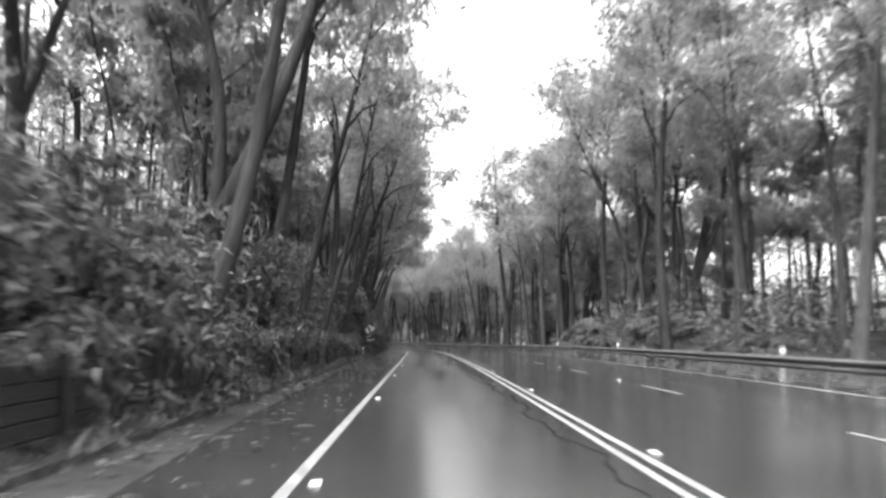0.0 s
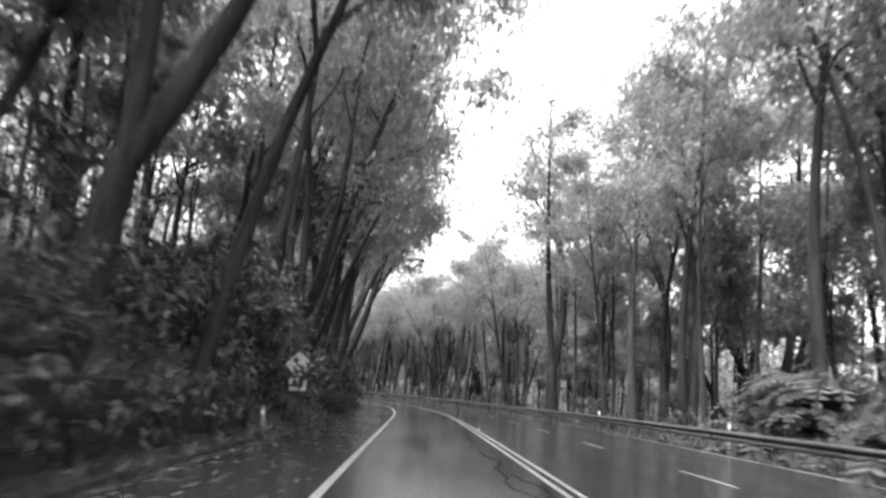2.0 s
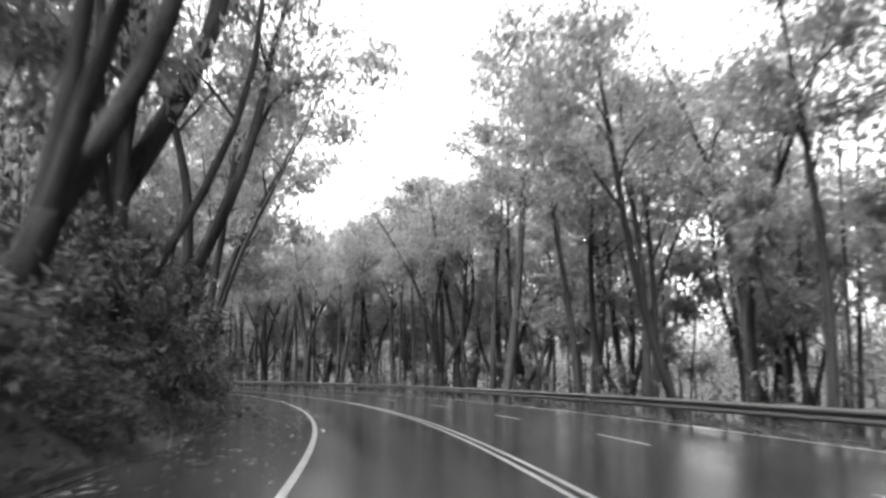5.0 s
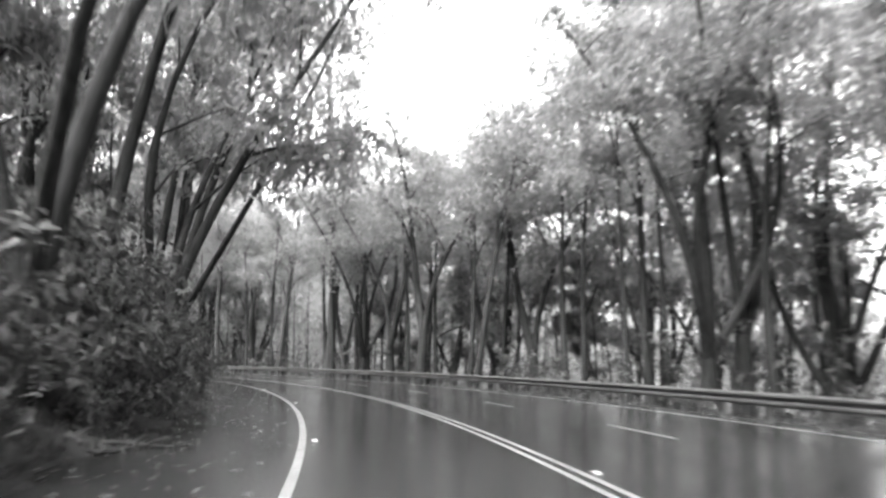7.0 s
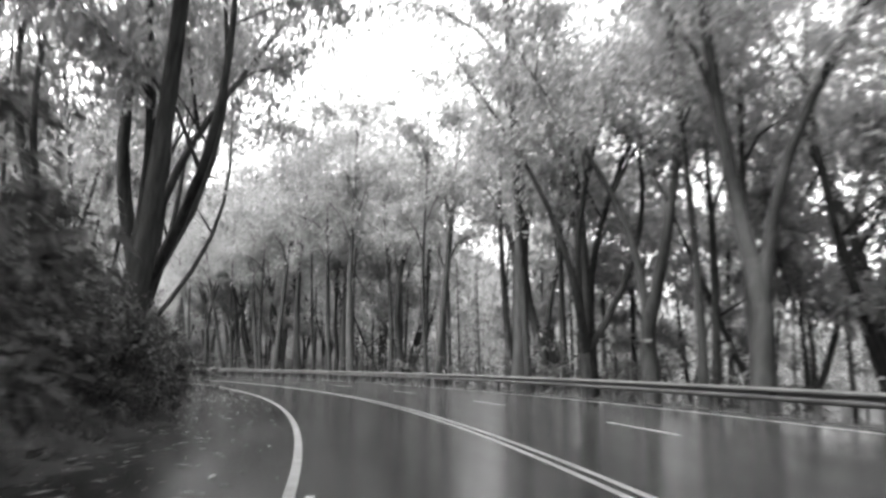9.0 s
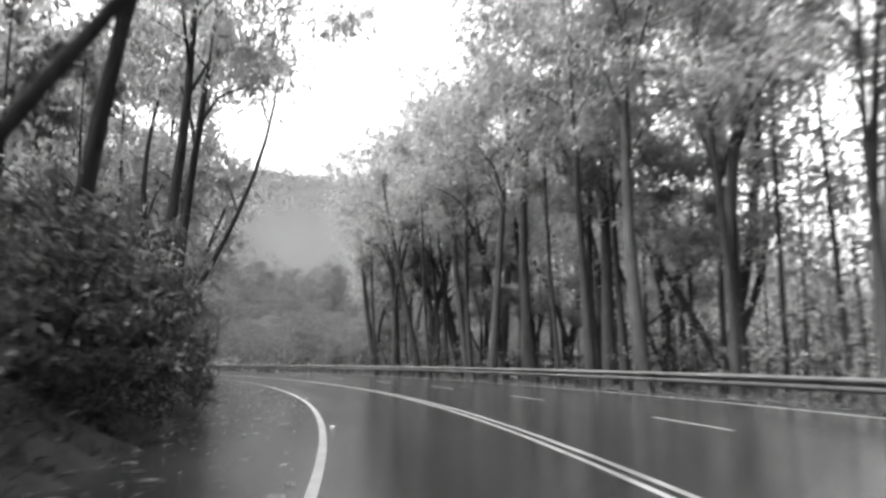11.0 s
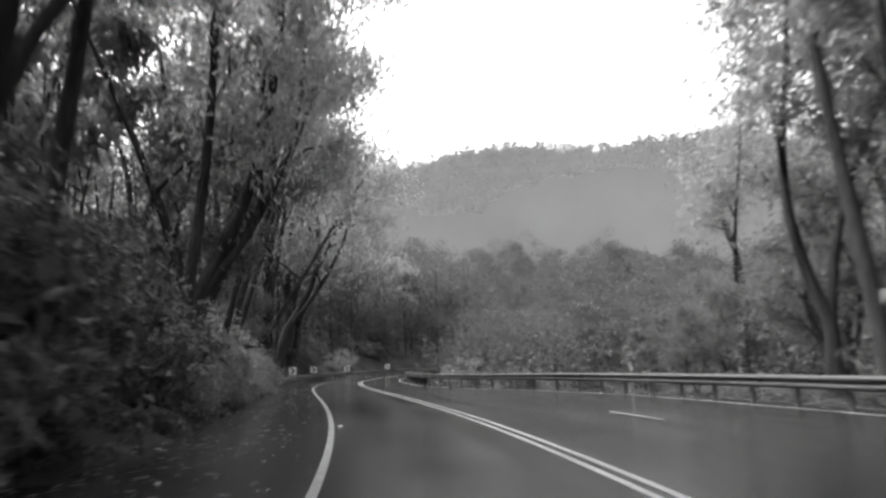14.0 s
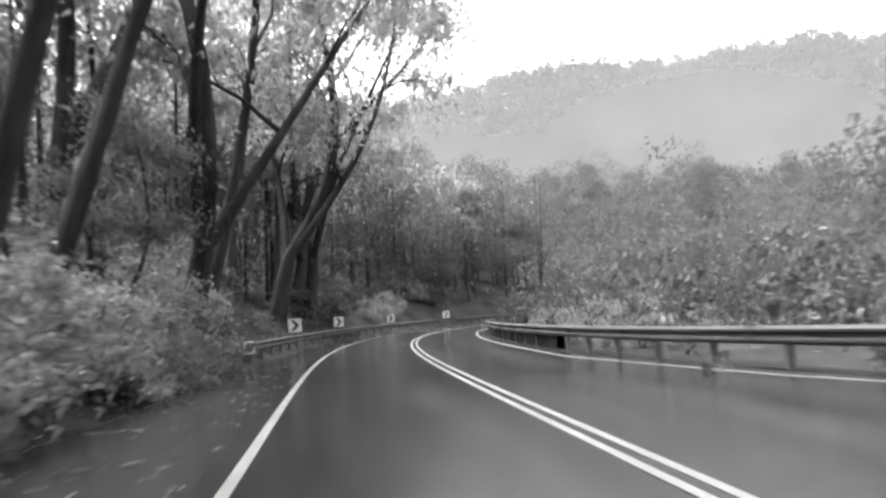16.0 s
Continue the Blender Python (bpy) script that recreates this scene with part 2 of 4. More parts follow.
gx, gy = lines(-215, 50, 1.25, 3000), lines(-45, 300, 1.25, 3000)
GX, GY = np.meshgrid(gx, gy)
GZ = ground_height(GX, GY)
nx = len(gx)
verts = np.stack([GX.ravel(), GY.ravel(), GZ.ravel()], 1).tolist()
faces = [(j * nx + i, j * nx + i + 1, (j + 1) * nx + i + 1, (j + 1) * nx + i) for j in range(len(gy) - 1) for i in range(nx - 1)]
tagged(mesh_object("ground", verts, faces, SOIL, smooth=True), "dark damp forest floor with bark and leaf litter", "ground", kind="structure")


def height(x, y):
    return float(ground_height(np.array([x]), np.array([y]))[0])


# ---------------------------------------------------------------- road, shoulder, lines
def across(a, b, n):
    return [(a + (b - a) * i / n, 0.0) for i in range(n + 1)]


tagged(sweep("road", lambda s: across(-0.3, float(seal_at(s)), 8), -58, 400, 1.0, ASPHALT), "dark wet asphalt road with glossy streaks and wheel tracks", "road", kind="structure")
tagged(sweep("shoulder", lambda s: [(-gutter_at(s) - 0.06, -0.03), (-gutter_at(s) * 0.6, -0.035), (-0.3, -0.006)], -58, 400, 1.0, EDGE), "wet leaf-strewn sealed shoulder beside the road", "shoulder", kind="structure")
tagged(sweep("gutter", lambda s: [(-gutter_at(s) - 0.28, -0.25), (-gutter_at(s) - 0.26, 0.08), (-gutter_at(s) - 0.14, 0.075), (-gutter_at(s) - 0.1, 0.0), (-gutter_at(s) + 0.02, -0.024)], -58, 400, 1.0, CONCRETE), "damp mossy concrete gutter edge", "gutter", kind="structure")
tagged(sweep("verge", lambda s: [(seal_at(s) - 0.02, -0.01), (seal_at(s) + 0.6, -0.02), (seal_at(s) + 1.5, -0.1), (seal_at(s) + 2.4, -0.45)], -58, 400, 1.0, SHOULDER), "wet gravel verge under the guard rail", "verge", kind="structure")


def line(name, where, wide, s0, s1, label):
    def profile(s):
        o = where(s) if callable(where) else where
        return [(o - wide / 2, 0.005), (o + wide / 2, 0.005)]
    tagged(sweep(name, profile, s0, s1, 1.0, PAINT), label, "road marking", kind="structure")


line("edge_line_1", 0.0, 0.12, -58, 400, "worn white edge line on wet asphalt")
line("edge_line_2", lambda s: float(np.interp(s, *RIGHT_EDGE)), 0.11, -58, 400, "worn white edge line by the guard rail")
line("centre_line_1", LANE - 0.11, 0.1, -58, 400, "one of two worn white centre lines")
line("centre_line_2", LANE + 0.11, 0.1, -58, 400, "one of two worn white centre lines")
for s in np.arange(17.0 - 9.75 * 7, 240, 9.75):
    tagged(sweep("lane_dash", [(DASH - 0.05, 0.005), (DASH + 0.05, 0.005)], s, s + 3, 1.0, PAINT), "short white lane dash on wet asphalt", "road marking", "lane dashes", "structure")


def wiggle(s, k):
    return 0.1 * math.sin(s * 0.9 + k) + 0.07 * math.sin(s * 2.3 + 2 * k) + 0.03 * math.sin(s * 6.1 + k)


def crack(o, s0, s1, wide, k):
    tagged(sweep("crack_seal", lambda s: [(o + wiggle(s, k) - wide / 2, 0.004), (o + wiggle(s, k), 0.008), (o + wiggle(s, k) + wide / 2, 0.004)], s0, s1, 0.25, SEAL), "black bitumen seal along a road crack", "crack seal", kind="structure")


crack(2.86, 2, 46, 0.05, 0.3)
crack(2.62, 20, 60, 0.035, 1.9)


def stud(s, o):
    root = tagged(new("road_stud"), "small raised white reflective road stud", "road stud", "road studs")
    bm = bmesh.new()
    made = bmesh.ops.create_cube(bm, size=1.0, matrix=Matrix.Translation((0, 0, 0.009)) @ Matrix.Diagonal((0.1, 0.1, 0.02, 1)))
    for v in made["verts"]:
        if v.co.z > 0:
            v.co.y *= 0.6
    bm.normal_update()
    part("stud_body", bm, WORN_WHITE, root)
    bm = bmesh.new()
    block(bm, (0.08, 0.004, 0.012), pose(0, -0.043, 0.01, -40))
    part("reflector", bm, REFLECTOR, root)
    root.matrix_basis = Matrix.Translation(at(s, o)) @ pose(0, 0, 0, 0, 0, turn_at(s))
    return root


first_stud = stud(6.9, 0.2)
for s, o in [(16.0, 0.2), (25.4, 0.2), (35, 0.2), (8.6, 3.6), (18.4, 3.6), (28.2, 3.6), (22.5, DASH), (32.2, DASH), (42, DASH), (64, 3.6), (100, 0.2), (112, 0.2), (124, 0.2), (136, 0.2), (148, 0.2), (120, 3.6), (186, 0.2), (198, 0.2), (210, 0.2), (222, 0.2), (234, 0.2)]:
    copy_thing(first_stud, Matrix.Translation(at(s, o)) @ pose(0, 0, 0, 0, 0, turn_at(s)))

# ---------------------------------------------------------------- guard rails
BEAM = [(0.0, 0.41), (0.03, 0.43), (0.08, 0.46), (0.08, 0.50), (0.02, 0.545), (0.02, 0.585), (0.08, 0.63), (0.08, 0.67), (0.03, 0.70), (0.0, 0.725)]


def beam_piece(points, sides, root):
    """One length of W-beam along the points, its face towards the sides."""
    ring = [(a, z) for a, z in BEAM] + [(a - 0.004, z - 0.003) for a, z in reversed(BEAM)]
    n = len(ring)
    verts = [p + d * a + Vector((0, 0, z)) - root.location for p, d in zip(points, sides) for a, z in ring]
    faces = [(i * n + j, i * n + (j + 1) % n, (i + 1) * n + (j + 1) % n, (i + 1) * n + j) for i in range(len(points) - 1) for j in range(n)]
    faces += [tuple(range(n)), tuple(range((len(points) - 1) * n, len(points) * n))]
    return mesh_object("rail_beam", verts, faces, STEEL, root, smooth=False)


def guard_rail(path, face, label, step=4.0, post_gap=2.0):
    """A W-beam rail on posts along a path of (s, o) knots; face: +1 looks to the path's right, -1 to its left."""
    knots = [at(s, o) for s, o in path]
    dense = []
    for i in range(len(knots) - 1):
        p0, p1, p2, p3 = knots[max(i - 1, 0)], knots[i], knots[i + 1], knots[min(i + 2, len(knots) - 1)]
        m = max(2, int((p2 - p1).length / 0.7))
        for q in range(m):
            u = q / m
            dense.append(0.5 * ((2 * p1) + (p2 - p0) * u + (2 * p0 - 5 * p1 + 4 * p2 - p3) * u * u + (3 * p1 - p0 - 3 * p2 + p3) * u ** 3))
    dense.append(knots[-1])
    dist = np.concatenate([[0], np.cumsum([(b - a).length for a, b in zip(dense, dense[1:])])])
    arr = np.array([tuple(p) for p in dense])

    def on(d):
        return Vector([float(np.interp(d, dist, arr[:, k])) for k in range(3)])

    def ahead(d):
        v = on(min(d + 0.3, dist[-1])) - on(max(d - 0.3, 0))
        v.z = 0
        return v.normalized()

    root = tagged(new("guard_rail"), label, "guard rail")
    root.location = knots[0]
    d = 0.0
    while d < dist[-1] - 0.2:
        e = min(d + step + 0.06, dist[-1])
        ds = np.linspace(d, e, max(2, int((e - d) / 0.8) + 1))
        sides = []
        for k in ds:
            w = ahead(k)
            sides.append(Vector((w.y, -w.x, 0)) * face)
        beam_piece([on(k) for k in ds], sides, root)
        d += step
    bm = bmesh.new()
    block(bm, (0.1, 0.12, 1.05), Matrix.Translation((0, -0.16, 0.16)), 0.012)
    block(bm, (0.1, 0.12, 0.3), Matrix.Translation((0, -0.05, 0.57)), 0.012)
    first = part("post", bm, POST, root)
    for i, k in enumerate(np.arange(0.8, dist[-1], post_gap)):
        ob = first if i == 0 else new("post", first.data)
        ob.parent = root
        w = ahead(k)
        side = Vector((w.y, -w.x, 0)) * face
        ob.matrix_basis = Matrix.Translation(on(k) - root.location) @ pose(0, 0, 0, 0, 0, math.degrees(math.atan2(side.y, side.x)) - 90)
    return root


guard_rail([(s, RAIL) for s in range(-50, 243, 8)] + [(246, 10.35), (250, 9.75), (256, 8.3), (262, 7.35), (268, 7.15), (276, 7.1), (284, 7.1), (292, 7.1), (300, 7.1), (308, 7.1), (316, 7.1), (324, 7.1), (332, 7.1), (340, 7.1)], -1, "grey galvanised steel guard rail along the outer road edge")
left_rail = guard_rail([(271, -2.3), (280, -2.0), (292, -1.9), (304, -1.9), (318, -1.9)], 1, "steel guard rail with an end board below the curve markers")
bm = bmesh.new()
block(bm, (0.36, 0.02, 0.4), pose(0.1, -0.05, 0.55, 0, 0, turn_at(271)), 0.006)
part("end_board", bm, WHITE, left_rail, "small striped end board")
for k in range(3):
    bm = bmesh.new()
    block(bm, (0.07, 0.004, 0.36), pose(0.1, -0.05, 0.55, 0, 0, turn_at(271)) @ pose(-0.1 + 0.1 * k, -0.014, 0, 0, 28, 0))
    part("stripe", bm, BLACK, left_rail)
guard_rail([(322, -1.9), (334, -1.8), (350, -1.8)], 1, "steel guard rail on the far bend")

# the low dark kerb wall under the rail on the inside of the bend
tagged(sweep("kerb_wall", [(7.24, -0.3), (7.24, 0.38), (7.28, 0.4), (7.46, 0.4), (7.5, 0.38), (7.5, -0.4)], 268, 330, 1.0, SHOULDER), "low dark wet kerb wall under the guard rail", "wall", kind="structure")

# ---------------------------------------------------------------- the timber retaining wall below the bank
SLEEPER = material("wet_dark_timber", 0.01, 0.03, scale=1.5, rough=0.7, rough2=0.9, spec=0.15, bump=0.8, bump_scale=18, fine=20, stretch=(0.3, 3, 3))
WALL_AT, BAY = -2.95, 3.0
wall = tagged(new("retaining_wall"), "dark wet timber retaining wall with upright posts below the bank", "wall", kind="structure")
wall.location = at(-3, WALL_AT)
g = np.random.default_rng(17)
post_bm = bmesh.new()
block(post_bm, (0.14, 0.12, 1.7), Matrix.Translation((0, 0, 0.42)), 0.015)
first_post = part("post", post_bm, SLEEPER, wall)
plank_bm = bmesh.new()
block(plank_bm, (BAY - 0.05, 0.075, 0.19), Matrix.Identity(4), 0.012)
first_plank = part("sleeper", plank_bm, SLEEPER, wall)
for i in range(19):
    s = -3 + BAY * i
    ob = first_post if i == 0 else new("post", first_post.data)
    ob.parent = wall
    ob.matrix_basis = Matrix.Translation(at(s, WALL_AT + 0.1) - wall.location) @ pose(0, 0, 0, g.normal(), g.normal(), turn_at(s) + 90)
    if i == 18:
        break
    for k in range(6):
        ob = first_plank if i == k == 0 else new("sleeper", first_plank.data)
        ob.parent = wall
        ob.matrix_basis = Matrix.Translation(at(s + BAY / 2, WALL_AT - 0.01 * g.random(), 0.06 + 0.2 * k) - wall.location) @ pose(0, 0, 0, 0, 0.15 * g.normal(), turn_at(s + BAY / 2) + 90)

# ---------------------------------------------------------------- signs and posts
def plate(points, thick, z0=0.0):
    bm = bmesh.new()
    front = [bm.verts.new((x, -thick / 2 + z0, z)) for x, z in points]
    back = [bm.verts.new((x, thick / 2 + z0, z)) for x, z in points]
    bm.faces.new(front)
    bm.faces.new(list(reversed(back)))
    for i in range(len(points)):
        q = (i + 1) % len(points)
        bm.faces.new((front[q], front[i], back[i], back[q]))
    bmesh.ops.recalc_face_normals(bm, faces=bm.faces)
    return bm


def round_post(tall, radius):
    bm = bmesh.new()
    bmesh.ops.create_cone(bm, cap_ends=True, segments=12, radius1=radius, radius2=radius, depth=tall, matrix=Matrix.Translation((0, 0, tall / 2)))
    return bm


def rounded(w, h, r, n=4):
    pts = []
    for cx, cy, a in ((w / 2 - r, h / 2 - r, 0), (-w / 2 + r, h / 2 - r, 90), (-w / 2 + r, -h / 2 + r, 180), (w / 2 - r, -h / 2 + r, 270)):
        for i in range(n + 1):
            t = radians(a + 90 * i / n)
            pts.append((cx + r * math.cos(t), cy + r * math.sin(t)))
    return pts


def curve_sign(s, o):
    root = tagged(new("road_sign"), "diamond winding-road sign with a small plate on a steel post", "road sign")
    z = 1.85
    diamond = [((x - y) * 0.7071, (x + y) * 0.7071 + z) for x, y in rounded(0.58, 0.58, 0.05)]
    part("post", round_post(2.2, 0.03), STEEL, root).location = (0, 0.05, 0)
    board = part("sign_board", plate(diamond, 0.012), WHITE, root, "pale diamond board")
    arrow = [(0.11, -0.25), (0.18, -0.2), (0.1, -0.06), (0.0, 0.02), (-0.05, 0.1), (0.02, 0.13), (-0.13, 0.25), (-0.18, 0.06), (-0.11, 0.08), (-0.06, -0.03), (0.04, -0.1)]
    part("arrow", plate([(x, y + z) for x, y in arrow], 0.003, -0.0085), BLACK, board, "black bent arrow")
    lower = part("lower_plate", plate([(x, y + 1.27) for x, y in rounded(0.5, 0.36, 0.04)], 0.012), WHITE, root, "pale speed plate with dark marks")
    for k, (x, w) in enumerate(((-0.09, 0.14), (0.09, 0.14))):
        part("mark", plate([(x - w / 2, 1.2), (x + w / 2, 1.2), (x + w / 2, 1.38), (x - w / 2, 1.38)], 0.003, -0.0085), BLACK, lower)
    root.matrix_basis = Matrix.Translation((*at(s, o)[:2], height(*at(s, o)[:2]) - 0.05 if o < -2.4 else at(s, o).z)) @ pose(0, 0, 0, 0, -2, turn_at(s))
    return root


sign = curve_sign(56.1, -2.43)
sign.location.z = at(56.1, -2.43).z - 0.04


def chevron(s, o, low):
    root = tagged(new("chevron_sign"), "white square board with a black arrow on a post", "road sign", "curve markers")
    z = 1.15
    part("post", round_post(1.4, 0.028), STEEL, root).location = (0, 0.045, 0)
    board = part("sign_board", plate([(x, y + z) for x, y in rounded(0.6, 0.62, 0.03)], 0.01), WHITE, root, "white board")
    arrow = [(-0.2, -0.25), (-0.02, -0.25), (0.2, 0.0), (-0.02, 0.25), (-0.2, 0.25), (0.0, 0.0)]
    part("arrow", plate([(x, y + z) for x, y in arrow], 0.003, -0.008), BLACK, board, "black arrowhead")
    p = at(s, o)
    way = math.degrees(math.atan2(p.y - 196, p.x + 70)) - 90
    root.matrix_basis = Matrix.Translation((p.x, p.y, p.z + low)) @ pose(0, 0, 0, 0, 0, way)
    return root


for s in (281.7, 294.3, 308.0, 320.5):
    chevron(s, -2.2, 0.0)


def guide_post(s, o, lean, low=0.0):
    root = tagged(new("guide_post"), "slim white roadside guide post with a reflector", "guide post", "guide posts")
    bm = bmesh.new()
    block(bm, (0.1, 0.03, 1.15), Matrix.Translation((0, 0, 0.42)), 0.01)
    part("post", bm, WORN_WHITE, root)
    bm = bmesh.new()
    block(bm, (0.06, 0.006, 0.12), Matrix.Translation((0, -0.019, 0.85)))
    part("reflector", bm, REFLECTOR, root)
    root.matrix_basis = Matrix.Translation(at(s, o, low)) @ pose(0, 0, 0, 0, lean, turn_at(s))


for s, o, lean in ((22, 11.15, 2), (40.3, 11.15, -2), (58, 11.15, 1), (76, 11.15, 3), (261.2, 7.95, 0), (243.5, 11.1, 1)):
    guide_post(s, o, lean)
guide_post(52.7, -2.7, -4, -0.35)

# ---------------------------------------------------------------- trees
def leaf_tris(rng, centres, radii, count, length, width, droop=0.85, squash=0.72, tight=False):
    """Verts and faces of many single leaves, in clumps round the centres."""
    n = len(centres) * count
    c = np.repeat(np.array(centres, float), count, 0)
    r = np.repeat(np.array(radii, float), count)
    d = rng.normal(size=(n, 3))
    d /= np.linalg.norm(d, axis=1)[:, None]
    d *= (rng.random(n) ** 0.45 if tight else np.minimum(1.0 + 0.15 * rng.random(n), 0.68 * np.abs(rng.normal(size=n))))[:, None]
    d[:, 2] *= squash
    p = c + d * r[:, None]
    ax = rng.normal(size=(n, 3))
    ax[:, 2] -= droop * 1.5
    ax /= np.linalg.norm(ax, axis=1)[:, None]
    side = np.cross(ax, rng.normal(size=(n, 3)))
    side /= np.linalg.norm(side, axis=1)[:, None]
    L = (length * (0.6 + 0.8 * rng.random(n)))[:, None]
    W = L * width / length
    v = np.stack([p - side * W / 2, p + side * W / 2 + ax * L * 0.12, p + ax * L], 1).reshape(-1, 3)
    return v, np.arange(3 * n).reshape(-1, 3)


def leaf_mesh(name, v, f, mat, parent=None):
    me = bpy.data.meshes.new(name)
    me.vertices.add(len(v))
    me.vertices.foreach_set("co", np.asarray(v, np.float32).ravel())
    me.loops.add(len(f) * 3)
    me.loops.foreach_set("vertex_index", np.asarray(f, np.int32).ravel())
    me.polygons.add(len(f))
    me.polygons.foreach_set("loop_start", np.arange(0, len(f) * 3, 3, dtype=np.int32))
    me.update(calc_edges=True)
    me.materials.append(mat)
    ob = new(name, me)
    if parent is not None:
        ob.parent = parent
    return ob


def gum_tree(seed, tall, girth, first, spread, forks, fork_at, clumps, per, leaf, bark, label, leaf_mat, open_out=0.16):
    """A gum: a tapered trunk that may fork low, rising limbs with twigs, and a crown of leaf clumps.
    first: where the lowest limb leaves, as a part of the height; forks: main stems above fork_at."""
    rng = np.random.default_rng(seed)
    root = tagged(new("tree"), label, "tree")
    root["placed"] = 0
    ends = []
    stems = []
    if forks == 1:
        stems.append((Vector((0, 0, -0.5)), Vector((rng.normal() * 0.03, rng.normal() * 0.03, 1)), tall * 0.93, girth, True))
    else:
        zf = tall * fork_at
        for k in range(forks):
            a = 2 * math.pi * k / forks + rng.random() * 0.8
            lean = (open_out + 0.22 * rng.random()) * (1 if k else 0.45)
            stems.append((Vector((0, 0, zf * 0.62)), Vector((math.cos(a) * lean, math.sin(a) * lean, 1)), (tall - zf) * (0.8 + 0.2 * rng.random()), girth * (0.55 + 0.18 * rng.random() if k else 0.9), False))
    need = clumps / len(stems)
    for base, way, length, thick, is_trunk in stems:
        way = way.normalized()
        wob = rng.normal(size=2) * (0.35 if is_trunk else 0.75)
        bow = -0.6 + 1.1 * rng.random()
        pts, rad = [], []
        for i in range(11):
            f = i / 10
            off = Vector((wob[0] * math.sin(f * 5.2), wob[1] * math.sin(f * 4.3), 0)) * (0.7 if i else 0)
            up = way * (length * f)
            if not is_trunk:
                up.x *= 1 + bow * f
                up.y *= 1 + bow * f
            pts.append(base + up + off)
            rad.append(max(0.025, thick * ((1.3 if i == 0 and is_trunk else 1.0) - 0.88 * f)))
        lead = not is_trunk and base == stems[0][0] and thick == stems[0][3]
        foot, foot_rad = ([Vector((0, 0, -0.5)), Vector((0.03, 0, base.z * 0.5))], [girth * 1.4, girth * 1.1]) if lead else ([], [])
        mesh_object("trunk" if is_trunk or lead else "limb", *tube(foot + pts, foot_rad + rad, 9), bark, root, smooth=True)
        limbs = max(3, int(need / 8))
        f0 = first if is_trunk else max(0.15, (first - fork_at) / (1 - fork_at))
        for k in range(limbs):
            f = f0 + (0.96 - f0) * (k + 0.6 * rng.random()) / limbs
            i = min(int(f * 10), 9)
            p, r = pts[i].lerp(pts[i + 1], f * 10 - i), rad[i] + (rad[i + 1] - rad[i]) * (f * 10 - i)
            a = 2.4 * k + rng.random()
            out = spread * (0.45 + 0.45 * rng.random()) * (1.15 - 0.55 * f) * (1 if is_trunk else 0.75)
            rise = tall * (0.05 + 0.12 * rng.random()) * (1.25 - f * 0.6)
            d = Vector((math.cos(a), math.sin(a), 0))
            lp = [p, p + d * out * 0.3 + Vector((0, 0, rise * 0.5)), p + d * out * 0.65 + Vector((rng.normal() * 0.25, rng.normal() * 0.25, rise * 0.85)), p + d * out + Vector((0, 0, rise))]
            v, fa = tube(lp, [r * 0.6, r * 0.42, r * 0.26, 0.02], 6)
            for q in range(4):
                a0 = lp[1].lerp(lp[3], 0.2 + 0.2 * q)
                w2 = a + (-1) ** q * (0.5 + 0.6 * rng.random())
                e = a0 + Vector((math.cos(w2), math.sin(w2), 0.25 + 0.5 * rng.random())) * out * 0.45
                v2, f2 = tube([a0, a0.lerp(e, 0.5) + Vector((0, 0, 0.12)), e], [r * 0.2, r * 0.12, 0.012], 5)
                fa = fa + [tuple(i + len(v) for i in g) for g in f2]
                v = v + v2
                ends.append(e)
            ends.append(lp[3])
            ends.append(lp[2])
            mesh_object("limb", v, fa, bark, root, smooth=True)
        ends += [pts[-1], pts[-2] + Vector((0.5, 0.4, 0)), pts[-2] - Vector((0.5, 0.3, 0.2)), pts[-3].lerp(pts[-2], 0.5)]
    while len(ends) < clumps:
        a = ends[int(rng.integers(len(ends)))]
        b = min((ends[int(rng.integers(len(ends)))] for _ in range(6)), key=lambda e: (e - a).length if e is not a else 1e9)
        ends.append(a.lerp(b, 0.3 + 0.4 * rng.random()) + Vector(rng.normal(size=3)) * 0.4)
    sizes = [max(0.9, spread * (0.26 + 0.24 * rng.random())) for _ in ends]
    leaf_mesh("crown", *leaf_tris(rng, [tuple(e) for e in ends], sizes, per, *leaf), leaf_mat, root)
    return root


